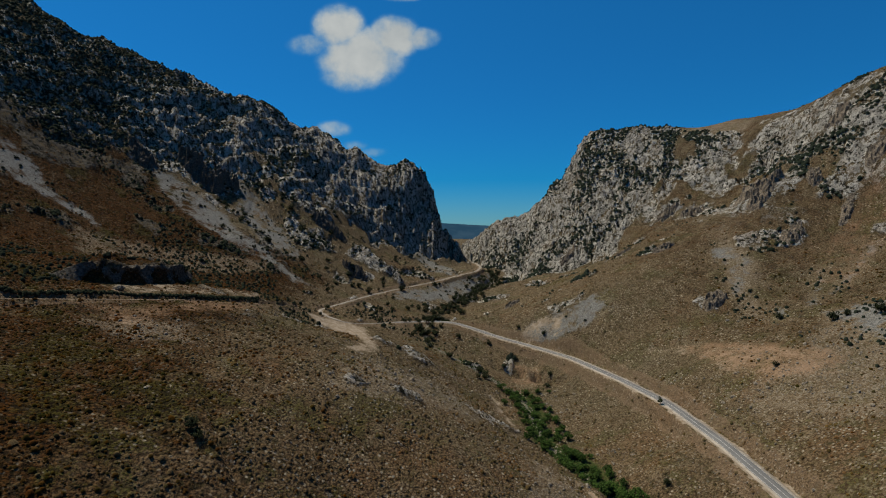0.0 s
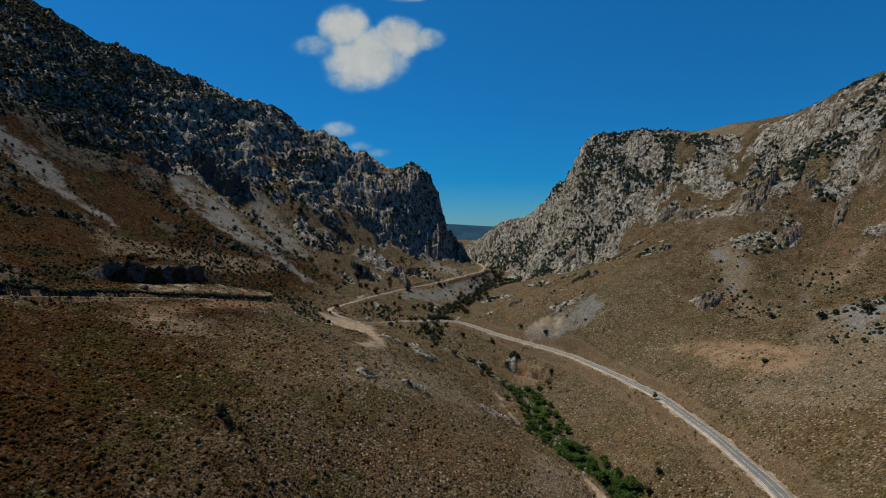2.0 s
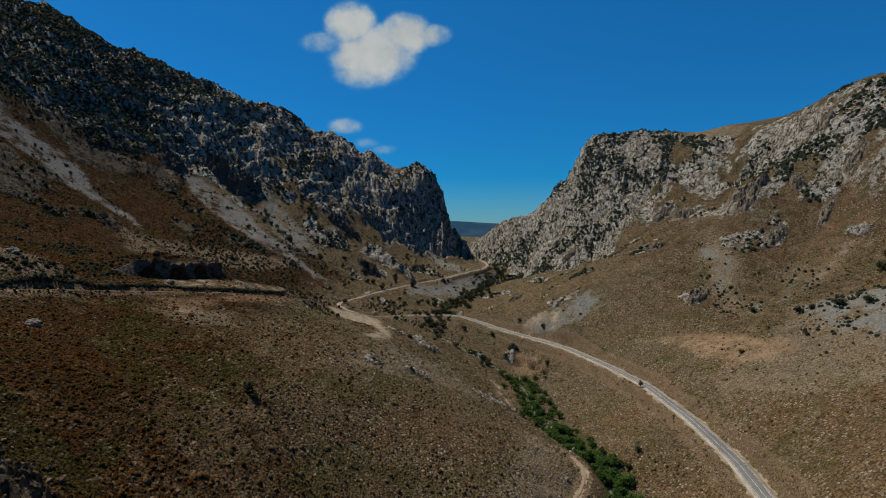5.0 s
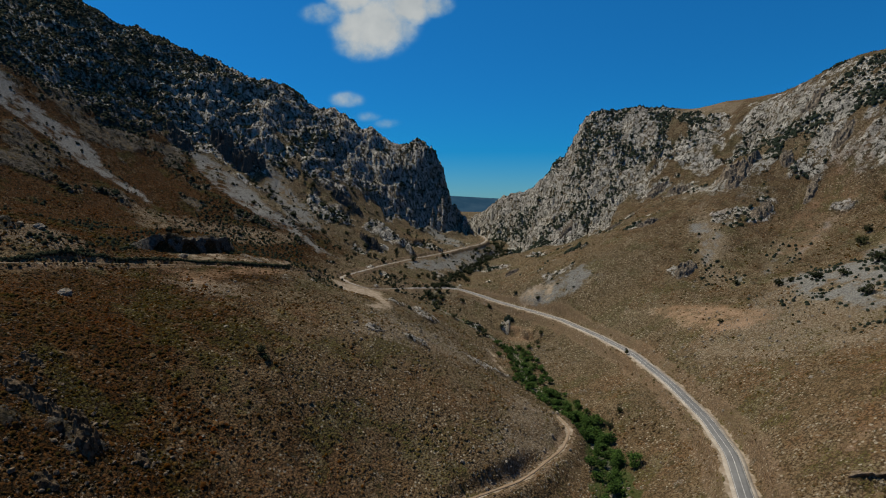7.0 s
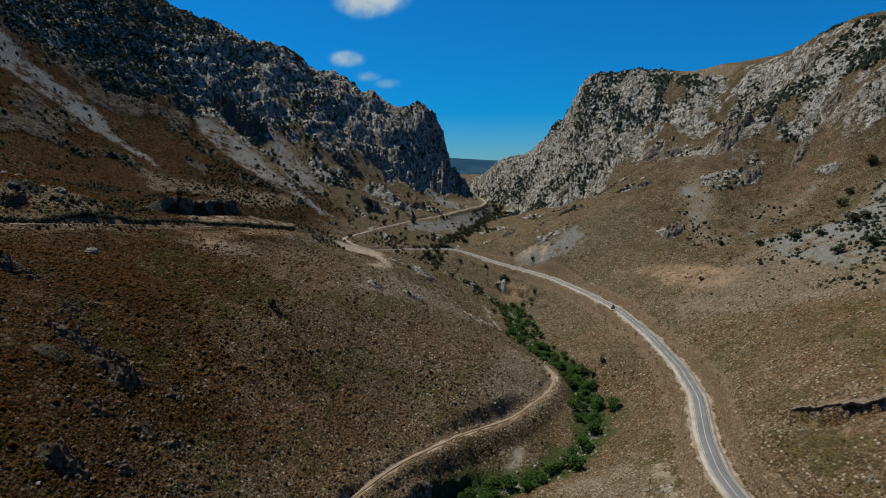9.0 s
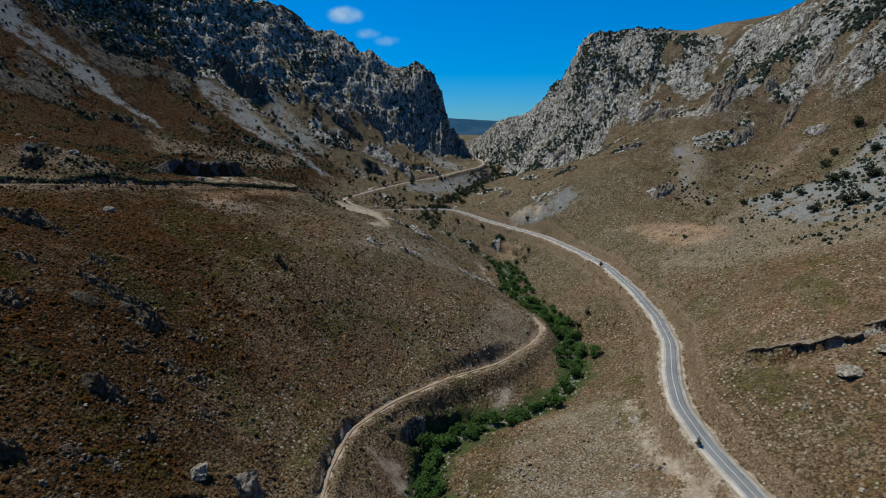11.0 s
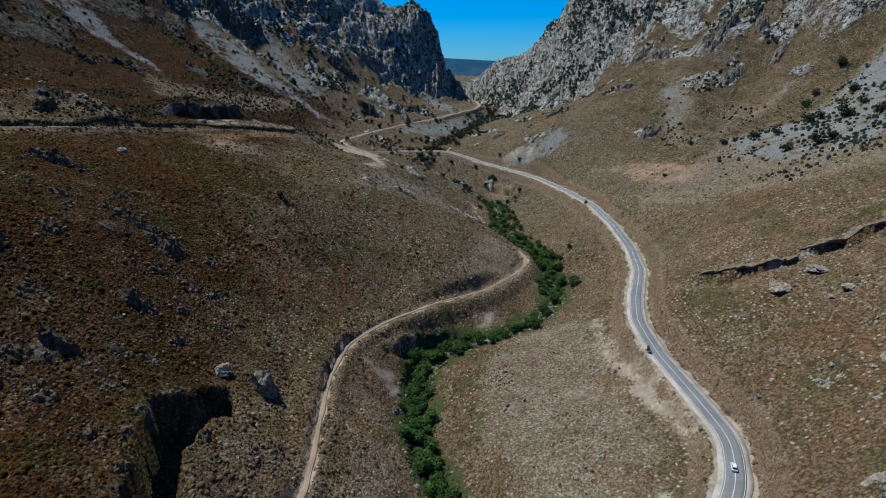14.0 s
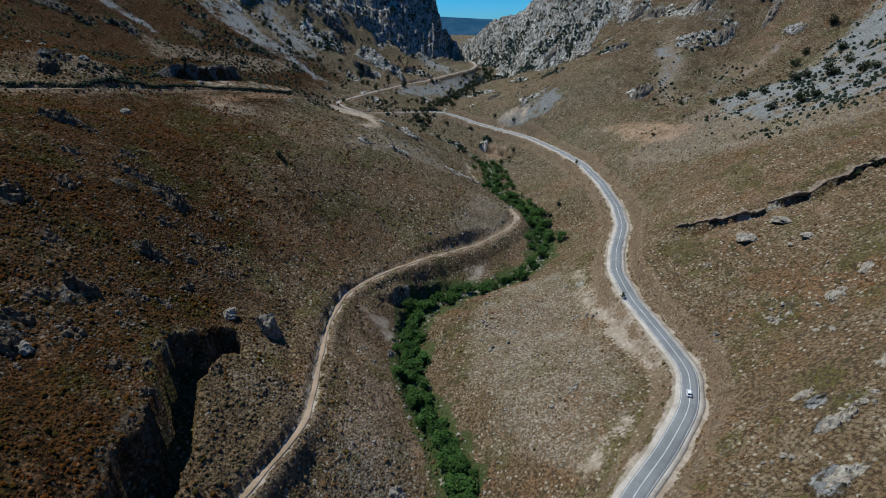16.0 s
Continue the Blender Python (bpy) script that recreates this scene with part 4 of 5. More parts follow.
def grow_scrub():
    rng = np.random.default_rng(5)
    rows = np.linspace(-80, 780, 430)
    weight = (rows + 190) / (1 + (np.maximum(rows - 40, 0) / 125) ** 2)
    y = np.interp(rng.random(190000) * weight.sum(), np.cumsum(weight), rows)
    x = 30 + rng.uniform(-0.92, 0.92, len(y)) * (y + 190)
    thick = ground_kind("dense", x, y)
    patch = 0.66 + 0.55 * fbm(x, y, 16, 3, 50) + 0.25 * thick - 0.25 * ground_kind("rubble", x, y) - 0.18 * (x > 40)
    keep = rng.random(len(x)) < patch * (1 - np.clip(bare_ground(x, y), 0, 1))
    x, y = x[keep], y[keep]
    thick = thick[keep] > rng.random(len(x))
    east = step(20, 60, x) * (1 - step(150, 300, y))
    r = np.clip(0.29 * np.exp(0.50 * rng.normal(size=len(x))), 0.16, 1.5) * (1 + 0.3 * fbm(x, y, 30, 2, 51)) * (1 + np.maximum(y - 60, 0) / 330)
    r = np.minimum(r, 1.25) * (1 - 0.28 * east)
    h = r * rng.uniform(0.7, 1.4, len(x))
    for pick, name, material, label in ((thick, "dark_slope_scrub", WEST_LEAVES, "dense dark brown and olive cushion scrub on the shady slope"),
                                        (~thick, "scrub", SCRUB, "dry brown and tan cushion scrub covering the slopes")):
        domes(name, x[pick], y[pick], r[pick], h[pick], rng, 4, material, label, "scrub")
    # dark evergreen bushes on the crags and along the foot of the slopes
    x, y, rng = scatter(165000, -850, 520, 200, 1120, 8)
    crag, scr = ground_kind("crag", x, y), ground_kind("scree", x, y)
    west = step(60, -120, x)
    high = step(220, 330, ground_z(x, y)) * west
    wood, red = ground_kind("forest", x, y), ground_kind("red", x, y)
    clump = np.where(x > 30, 2.6, 1.0) * step(-0.2, 0.30, fbm(x, y, 34, 3, 58))
    want = (1 - step(0.2, 0.5, red)) * clump * crag * (0.30 + 0.35 * (x > 60) * step(150, 240, ground_z(x, y)) + 0.9 * fbm(x, y, 75, 4, 54) + 0.22 * west - 0.25 * step(-260, -200, x) * west) + 0.8 * wood * (x < 30) + (0.20 + 0.25 * (y < 640)) * west * (1 - crag) * (1 - scr) * step(0.0, 0.4, fbm(x, y, 70, 2, 55)) + 0.06 * scr + 0.5 * (x > 240) * (y < 520) * np.maximum(scr, 0.5 * ground_kind("rubble", x, y)) * step(-0.2, 0.4, fbm(x, y, 30, 3, 57))
    keep = rng.random(len(x)) < want * (ground_kind("bare", x, y) < 0.35) * ((y > 420) | (x < -220) | ((x > 240) & (y > 200)))
    x, y = x[keep], y[keep]
    r = rng.uniform(0.8, 2.5, len(x)) * np.where(x > 60, 1.05, 1.0) * np.where(np.maximum(ground_kind("forest", x, y), ground_kind("crag", x, y)) > 0.3, 1.0, np.where(x > 0, 0.7, 0.7))
    h = r * rng.uniform(1.0, 1.8, len(x))
    east = x > 60
    domes("dark_scrub", x[~east], y[~east], r[~east], h[~east], rng, 5, DARK_SCRUB, "dark evergreen bushes dotted over the western crags", "bushes")
    domes("grey_scrub", x[east], y[east], r[east], h[east], rng, 5, GREY_SCRUB, "grey green bushes dotted over the eastern crags", "bushes")
    # low green growth along the stream
    line = rounded(STREAM, 0.25, 12)
    line = line[(line[:, 1] > -20) & (line[:, 1] < 520)]
    rng = np.random.default_rng(32)
    line = np.repeat(line, 3, 0)
    x, y = line[:, 0] + rng.normal(0, 3.6, len(line)), line[:, 1] + rng.normal(0, 2.5, len(line))
    keep = rng.random(len(x)) < ground_kind("lush", x, y) * (1 - 0.8 * ground_kind("bed", x, y))
    x, y = x[keep], y[keep]
    r = rng.uniform(0.3, 1.0, len(x))
    domes("stream_growth", x, y, r, r * rng.uniform(0.8, 1.6, len(x)), rng, 5, GREEN_SCRUB, "low green bushes and reeds along the stream", "bushes")
    # hedge along the terrace, its western run standing in for a shaded bank, and thickets in the gorge
    line = along([(x - 6.4, y + 5.2, 0) for x, y, _ in TERRACE[1:-1]], 0.35)
    rng = np.random.default_rng(31)
    x, y = line[:, 0] + rng.normal(0, 0.7, len(line)), line[:, 1] + rng.normal(0, 0.7, len(line))
    r = rng.uniform(0.6, 1.25, len(x))
    domes("hedge", x, y, r, r * 1.7, rng, 5, DARK_SCRUB, "dark hedge along the terrace field, its western run added as shade of the bank", "hedge")


grow_scrub()


# ---- trees ----
def limb(bm, a, b, r0, r1, sides=6):
    a, b = Vector(a), Vector(b)
    q = (b - a).to_track_quat("Z", "Y")
    rings = []
    for p, r in ((a, r0), (b, r1)):
        rings.append([bm.verts.new(p + q @ Vector((r * math.cos(6.2832 * k / sides), r * math.sin(6.2832 * k / sides), 0))) for k in range(sides)])
    for k in range(sides):
        j = (k + 1) % sides
        bm.faces.new((rings[0][k], rings[0][j], rings[1][j], rings[1][k]))
    bm.faces.new(rings[1])


def tree(name, height, width, leaves, seed, leaf, label, category):
    """A tapered trunk with limbs, and a crown of many leaf clumps with gaps."""
    rng = random.Random(seed)
    root = tagged(new(name), label, category)
    bm = bmesh.new()
    fork = Vector((rng.uniform(-0.1, 0.1), rng.uniform(-0.1, 0.1), height * 0.32))
    limb(bm, (0, 0, -0.4), fork, height * 0.045, height * 0.032, 7)
    lobes = []
    for k in range(7):
        a = 6.2832 * k / 7 + rng.uniform(-0.4, 0.4)
        d = width * rng.uniform(0.18, 0.40) * (0.4 if k == 0 else 1)
        tip = Vector((d * math.cos(a), d * math.sin(a), height * rng.uniform(0.30, 0.78)))
        limb(bm, fork, tip, height * 0.022, height * 0.007, 5)
        lobes.append((tip, width * rng.uniform(0.22, 0.33)))
    part("trunk", bm, BARK, root)
    verts, faces = [], []
    for _ in range(leaves):
        c, r = rng.choice(lobes)
        v = Vector((rng.gauss(0, 1), rng.gauss(0, 1), rng.gauss(0, 0.8)))
        v = v.normalized() * r * rng.uniform(0.45, 1.08)
        p = c + v
        p.z = max(p.z, height * 0.04)
        s = height * rng.uniform(0.032, 0.072)
        e = Euler((rng.uniform(-1, 1), rng.uniform(-1, 1), rng.uniform(0, 6.28))).to_matrix()
        i = len(verts)
        for q in ((-s, -s * 0.6, 0), (s * 0.2, -s, s * 0.3), (s, s * 0.5, 0), (-s * 0.3, s, s * 0.3)):
            verts.append(p + e @ Vector(q))
        verts.append(p + e @ Vector((0, 0, s * 0.8)))
        faces += [(i, i + 1, i + 4), (i + 1, i + 2, i + 4), (i + 2, i + 3, i + 4), (i + 3, i, i + 4)]
    me = mesh_from("crown", [tuple(v) for v in verts], faces)
    part("crown", me, leaf, root)
    return root


def place(kinds, x, y, size, rng, group):
    """A copy of one of the kinds on the ground."""
    src = rng.choice(kinds)
    ob = copy_thing(src, pose(x, y, float(ground_z(x, y)), 0, 0, rng.uniform(0, 360)))
    ob.scale = (size * rng.uniform(0.85, 1.2), size * rng.uniform(0.85, 1.2), size * rng.uniform(0.85, 1.15))
    return tagged(ob, group=group)


def plant_trees():
    rng = random.Random(4)
    stream_kinds = [tree("stream_tree", 4.6, 5.0, 520, s, LUSH, "leafy bright green tree crowding the stream bed", "tree") for s in (1, 2, 3)]
    oak_kinds = [tree("evergreen_tree", 4.0, 4.4, 520, s, OAK, "dark evergreen tree standing on the dry slope", "tree") for s in (11, 12, 13)]
    cypress = [tree("roadside_tree", 4.2, 2.6, 200, 21, OAK, "dark slim evergreen beside the road", "tree")]
    bed = rounded(STREAM, 1.0, 12)
    for k in range(0, len(bed), 2):
        x, y, z = bed[k]
        if -10 < y < 462:
            for _ in range(2 + (y < 140)):
                if rng.random() < (0.34 + 0.22 * (y > 255) + 0.12 * (y < 140)) * (0.4 if 158 < y < 215 else 1):
                    place(stream_kinds, x + rng.gauss(2.5 * (y > 330), 3.0 + 2.2 * (y > 150) + 3.5 * (y > 330)), y + rng.gauss(0, 2.2), rng.uniform(0.6, 1.3) * (1.25 if y < 140 else 1.3 if y < 300 else 1), rng, "trees along the stream")
        elif 470 < y < 930 and rng.random() < (0.3 if y < 545 else 0.75):
            place(oak_kinds, x + rng.gauss(0, 8), y + rng.gauss(0, 7), rng.uniform(0.8, 1.7), rng, "thicket in the gorge")
    for _ in range(85):
        x, y = rng.uniform(-330, -5), rng.uniform(570, 830)
        if float(ground_kind("bare", x, y)) < 0.3:
            place(oak_kinds, x, y, rng.uniform(0.6, 1.3), rng, "evergreens below the western crags")
    for x, y, s in TREES:
        place(oak_kinds, x, y, 1.35 * s, rng, "evergreens on the slopes")
    for x, y, s in SCREE_TREES:
        for _ in range(2):
            place(oak_kinds, x + rng.gauss(0, 4), y + rng.gauss(0, 4), s * rng.uniform(0.8, 1.4), rng, "evergreens along the western scree")
    for x, y, s in VALLEY_TREES:
        place(oak_kinds, x, y, s, rng, "evergreens round the upper road")
    for x, y, s in ROADSIDE:
        place(cypress, x, y, s, rng, "roadside evergreens")
    for ob in (*stream_kinds, *oak_kinds, *cypress):
        for o in (*ob.children_recursive, ob):
            bpy.data.objects.remove(o)


TREES = [(330, 352, 1.6), (340, 353, 1.3), (348, 334, 1.8), (351, 299, 1.5), (305, 353, 1.2), (293, 366, 1.4), (278, 390, 1.2), (289, 306, 1.3), (303, 292, 1.6), (312, 289, 1.2),
         (287, 389, 0.9), (261, 425, 1.0), (365, 420, 1.4), (385, 440, 1.3), (419, 463, 1.7), (360, 300, 1.3), (395, 400, 1.4), (-85, 184, 0.8), (-82, 181, 0.6), (372, 350, 1.3),
         (207, 340, 0.55), (222, 97, 0.6), (229, 97, 0.8), (236, 95, 0.9), (243, 96, 0.8)]
VALLEY_TREES = [(16, 557, 1.2), (46, 553, 1.2), (96, 490, 1.0), (90, 469, 0.9), (115, 278, 0.9), (107, 271, 0.9), (-40, 568, 1.6), (-63, 548, 1.3), (-99, 643, 1.3), (-115, 672, 1.5),
                (-86, 633, 1.6), (-51, 681, 1.8), (-11, 735, 1.5), (-112, 532, 1.1), (-90, 580, 0.9), (78, 566, 1.0), (100, 544, 1.1), (-66, 585, 1.3), (-39, 615, 1.4), (-19, 652, 1.4),
                (-21, 554, 1.2), (-8, 552, 1.0), (-55, 600, 1.2), (-28, 630, 1.3), (-70, 570, 1.0)]
SCREE_TREES = [(-283, 703, 0.90), (-265, 689, 1.03), (-252, 681, 1.16), (-276, 700, 1.29), (-210, 658, 1.42), (-196, 652, 0.90), (-180, 643, 1.03), (-171, 644, 1.16), (-178, 724, 1.29), (-190, 733, 1.42), (-146, 686, 0.90), (-153, 804, 1.03), (-249, 764, 1.16), (-221, 764, 1.29), (-212, 760, 1.42), (-179, 705, 0.90), (-168, 704, 1.03), (-222, 669, 1.16), (-241, 683, 1.29)]
ROADSIDE = [(146, 366, 1.2), (112, 77, 1.0)]
plant_trees()


# ---- boulders ----
def boulder_mesh(seed, faces=11):
    """A block broken along random planes, with worn edges."""
    rng = random.Random(seed + 100)
    bm = bmesh.new()
    bmesh.ops.create_icosphere(bm, subdivisions=4, radius=1)
    planes = [(Vector((rng.gauss(0, 1), rng.gauss(0, 1), rng.gauss(0, 0.8))).normalized(), rng.uniform(0.5, 0.82)) for _ in range(faces)]
    off = Vector((seed * 7.1, seed * 3.3, seed * 1.7))
    for v in bm.verts:
        p = v.co.copy()
        for nrm, d in planes:
            over = p.dot(nrm) - d
            if over > 0:
                p -= nrm * over
        p *= 1 + 0.20 * noise.noise(p * 2.3 + off) + 0.16 * noise.noise(Vector((p.x * 6, p.y * 6, p.z * 2.5)) + off) + 0.07 * noise.noise(p * 13 + off)
        p.z = max(p.z, -0.5)
        v.co = p
    me = bpy.data.meshes.new("boulder")
    bm.to_mesh(me)
    bm.free()
    return me


def boulder(me, x, y, size, rng, label, group="", tall=1.0, material=LIMESTONE, name="boulder", lift=0.18):
    ob = new(name, me)
    if not me.materials:
        me.materials.append(material)
    ob.matrix_basis = pose(x, y, float(ground_z(x, y)) + size * lift * tall, rng.uniform(-12, 12), rng.uniform(-12, 12), rng.uniform(0, 360))
    ob.scale = (size * rng.uniform(0.8, 1.3), size * rng.uniform(0.8, 1.2), size * tall * rng.uniform(0.75, 1.1))
    return tagged(ob, label, "boulder", group)


# rock outcrops: place, length, width, height, turn of the long side
OUTCROPS = [(-177, 118, 18, 9, 6, 20), (-165, 124, 8, 5, 3, 0), (-131, 95, 12, 6, 3.5, 10), (-122, 95, 12, 7, 4.5, 0), (-114, 97, 12, 8, 5, -20), (-107, 91, 11, 7, 6, -50),
            (-106, 72, 9, 5, 3, 10), (-100, 49, 12, 7, 4.5, 0), (-84, 80, 6, 4, 3, 60), (-84, 43, 6, 3, 4, 80), (-148, 42, 14, 8, 6, 10), (-108, 14, 14, 7, 7, 15), (-116, 4, 12, 6, 4, 40),
            (-116, -10, 12, 7, 4, 30), (-112, -21, 11, 7, 6, 0), (-93, 76, 9, 5, 3, -20), (-75, 65, 5, 3, 3.5, 80), (-90, 60, 7, 4, 2.5, 0), (-140, 62, 10, 6, 3, 0), (-250, 222, 16, 9, 9, 70),
            (-41, 3, 5, 3, 3, 80), (-38, 12, 5, 3, 3, 70), (-96, 24, 7, 4, 2.5, 30), (-128, 30, 9, 5, 3, 10), (-90, 8, 7, 4, 2.5, 40), (-101, -6, 8, 5, 3, 20), (-87, 27, 6, 4, 2.5, 0),
            (-140, 112, 9, 5, 3, 0), (-152, 88, 10, 6, 3.5, 20), (-95, 100, 8, 4, 2.5, -30), (-84, -14, 7, 4, 2.5, 70)]
CLIFFS = [(-318, 728, 78, 30, 34, -12), (-296, 742, 40, 22, 26, 20), (-112, 700, 34, 18, 12, -20), (-160, 768, 50, 20, 14, 0), (-380, 700, 44, 20, 16, -20)]
EAST_CRAGS = [(356, 618, 62, 34, 17, 15), (344, 598, 40, 22, 12, 40), (310, 688, 34, 20, 10, 0), (341, 538, 32, 18, 9, 30), (238, 479, 34, 18, 7, 40), (391, 582, 24, 14, 10, 60), (79, 631, 24, 14, 6, 30),
              (236, 587, 28, 12, 7, 10), (391, 533, 30, 12, 6, 40), (431, 550, 26, 16, 8, 0), (446, 628, 30, 18, 8, 20), (290, 720, 34, 18, 9, 0), (216, 661, 22, 12, 6, 20), (180, 800, 30, 16, 8, 30)]
RIM = [(-77, 12), (-73, 18), (-67, 22), (-78, 2), (-76, -8), (-71, -20), (-70, -32), (-70, -45), (-60, 12), (-58, 2)]
PALE_OUTCROPS = [(8, -8, 8, 5, 3, 30), (129, -49, 10, 6, 2.2, 20), (131, -31, 7, 4, 1.5, 0), (121, -66, 12, 5, 1.6, 10), (150, -34, 9, 5, 1.6, 30), (-10, 60, 4, 3, 2.4, 60), (-15, 68, 4, 3, 2.0, 20),
                 (-4, 79, 6, 3, 3.0, 80), (2, 66, 6, 3, 2.6, 80), (100, 116, 9, 6, 1.6, 70), (92, 88, 7, 4, 1.3, 30), (78, 22, 6, 4, 1.6, 20), (152, 18, 8, 5, 1.5, 0), (168, 16, 9, 6, 1.6, 30),
                 (182, 24, 7, 5, 1.4, 0), (176, 102, 9, 5, 2.0, -25), (188, 98, 8, 5, 2.4, -10)]


def outcrop(x0, y0, length, width, height, turn, seed, label, material, group):
    """A crag of upright broken blocks, each with its own height and slant."""
    rng = np.random.default_rng(seed)
    grain = max(0.42, length / 48)
    nu, nv = int(length / grain) + 4, int(width / grain) + 4
    u, v = np.meshgrid(np.linspace(-0.5, 0.5, nu) * length * 1.15, np.linspace(-0.5, 0.5, nv) * width * 1.15)
    wu, wv = u + grain * fbm(u + seed * 9, v, 5 * grain, 3, seed), v + grain * fbm(u, v + seed * 9, 5 * grain, 3, seed + 1)
    edge = np.hypot(2 * wu / length, 2 * wv / width) + 0.35 * fbm(u + seed * 5, v, 0.4 * width, 3, seed + 2)
    body = 1 - step(0.72, 1.0, edge)
    count = int(length * width / (9 * grain * grain)) + 6
    sx, sy = rng.uniform(-0.55, 0.55, count) * length, rng.uniform(-0.55, 0.55, count) * width
    tall, lx, ly = rng.uniform(0.15, 1.0, count) ** 1.2, rng.normal(0, 0.25, count), rng.normal(0, 0.25, count)
    near = np.argmin((wu[..., None] - sx) ** 2 + (wv[..., None] - sy) ** 2, -1)
    top = tall[near] * 0.72 * height + lx[near] * (u - sx[near]) + ly[near] * (v - sy[near])
    a = radians(turn)
    x, y = x0 + u * math.cos(a) - v * math.sin(a), y0 + u * math.sin(a) + v * math.cos(a)
    z = ground_z(x, y) - 0.7 + body * (top + 0.5) + 0.9 * grain * fbm(x, y, 4 * grain, 3, seed + 3, 0.65) * body
    i = np.arange(nu * nv).reshape(nv, nu)
    faces = np.stack((i[:-1, :-1], i[:-1, 1:], i[1:, 1:], i[1:, :-1]), -1).reshape(-1, 4)
    me = mesh_from("outcrop", np.stack((x, y, z), -1).reshape(-1, 3), faces, False)
    me.materials.append(material)
    return tagged(new("outcrop", me), label, "rock outcrop", group)


STREWN = [(155, 25), (151, 20), (165, 14), (173, 18), (153, -4), (179, 22), (141, 36), (133, 27), (138, -46), (117, -51), (50, 64), (58, 68), (49, 89), (100, 82), (25, 90), (47, 113)]


def strew_boulders():
    rng = random.Random(9)
    kinds, dark = [boulder_mesh(s) for s in range(6)], [boulder_mesh(s + 6) for s in range(5)]
    named = [(-51, 41, 6.0, 2.1, "tall grey limestone block standing on the slope"), (-182, 188, 3.4, 1.15, "pale limestone boulder lying on the scrub slope"),
             (184, 83, 5.4, 0.42, "flat grey limestone slab below the ledge"), (168, 80, 4.2, 0.55, "grey limestone block fallen from the ledge"),
             (184, 63, 4.2, 0.42, "round grey limestone boulder on dry grass"), (177, 62, 1.8, 0.5, "small grey limestone block on dry grass"),
             (-302, 280, 2.6, 0.7, "pale limestone boulder above the terrace track"), (-292, 281, 3.0, 0.7, "large pale limestone boulder above the terrace track"), (-323, 284, 2.4, 0.6, "pale limestone boulder in a row on the slope"),
             (-252, 249, 2.6, 0.8, "pale limestone boulder near the terrace track"), (-246, 257, 3.4, 0.8, "broad pale limestone boulder near the terrace track"), (-262, 237, 2.2, 0.7, "grey limestone boulder near the terrace track"), (-196, 330, 3.6, 0.8, "pale limestone boulder before the caves"), (-107, -19, 2.4, 1.0, "pale limestone block on green scrub"), (-67, 40, 4.2, 0.9, "jagged white limestone crag in the brown scrub"),
             (80, 24, 1.4, 0.6, "white limestone boulder above the stream"), (93, 12, 1.1, 0.6, "white limestone boulder near the road bend")]
    for i, (x, y, length, width, height, turn) in enumerate(OUTCROPS):
        outcrop(x, y, length, width, height, turn, 300 + i, "dark weathered jagged rock outcrop in the scrub", DARK_STONE, "outcrops of the western slope")
        for _ in range(3):
            boulder(rng.choice(dark), x + rng.gauss(0, length * 0.5), y + rng.gauss(0, length * 0.5), rng.uniform(0.5, 1.5), rng, "dark weathered rock fallen from an outcrop", "rocks by the western outcrops",
                    rng.uniform(0.6, 1.2), DARK_STONE, lift=0.0)
    g = np.random.default_rng(61)
    spots = np.array([(o[0], o[1], o[2]) for o in OUTCROPS]).repeat(85, 0)
    x, y = spots[:, 0] + g.normal(0, 0.55, len(spots)) * spots[:, 2], spots[:, 1] + g.normal(0, 0.45, len(spots)) * spots[:, 2]
    r = np.clip(0.28 * np.exp(0.55 * g.normal(size=len(x))), 0.12, 1.2)
    domes("outcrop_rubble", x, y, r, r * g.uniform(0.8, 1.7, len(x)), g, 5, WARM_STONE, "broken grey brown stones round the outcrops", "stones", smooth=False)
    for i, (x, y, length, width, height, turn) in enumerate(CLIFFS):
        outcrop(x, y, length, width, height, turn, 400 + i, "steep grey cliff block above the pale scree", CLIFF_STONE, "cliffs above the western scree")
    for i, (x, y, length, width, height, turn) in enumerate(EAST_CRAGS):
        outcrop(x, y, length, width, height, turn, 420 + i, "brown grey crag jutting from the dry slope", CRAG_STONE, "crags of the eastern slope")
    for i, (x, y) in enumerate(RIM):
        outcrop(x, y, rng.uniform(6, 9), rng.uniform(3, 4.5), rng.uniform(1.4, 3.0), rng.uniform(40, 120), 350 + i, "dark broken rock on the rim of a ravine", DARK_STONE, "rim rocks of the ravine")
    for i, (x, y, length, width, height, turn) in enumerate(PALE_OUTCROPS):
        outcrop(x, y, length, width, height, turn, 370 + i, "low grey limestone outcrop in dry grass", LIMESTONE, "low limestone outcrops")
    for x, y in STREWN:
        for _ in range(4):
            boulder(rng.choice(kinds), x + rng.gauss(0, 2.6), y + rng.gauss(0, 2.6), rng.uniform(0.5, 1.5), rng, "grey limestone rock lying in dry grass", "rocks on the eastern slope", rng.uniform(0.6, 1.2), lift=0.1)
    bed = rounded(STREAM, 1.0, 12)
    bed = bed[(bed[:, 1] > -16) & (bed[:, 1] < 230)]
    for _ in range(90):
        k = rng.randrange(2, len(bed) - 2)
        (ax, ay, _), (bx, by, _) = bed[k - 2], bed[k + 2]
        long, out = math.hypot(bx - ax, by - ay), rng.choice((-1, 1)) * rng.uniform(4.5, 9.5)
        boulder(rng.choice(kinds), bed[k][0] + out * (by - ay) / long, bed[k][1] - out * (bx - ax) / long, rng.uniform(0.4, 1.3), rng, "pale limestone boulder at the edge of the stream bed",
                "boulders along the stream", rng.uniform(0.6, 1.1), lift=0.1)
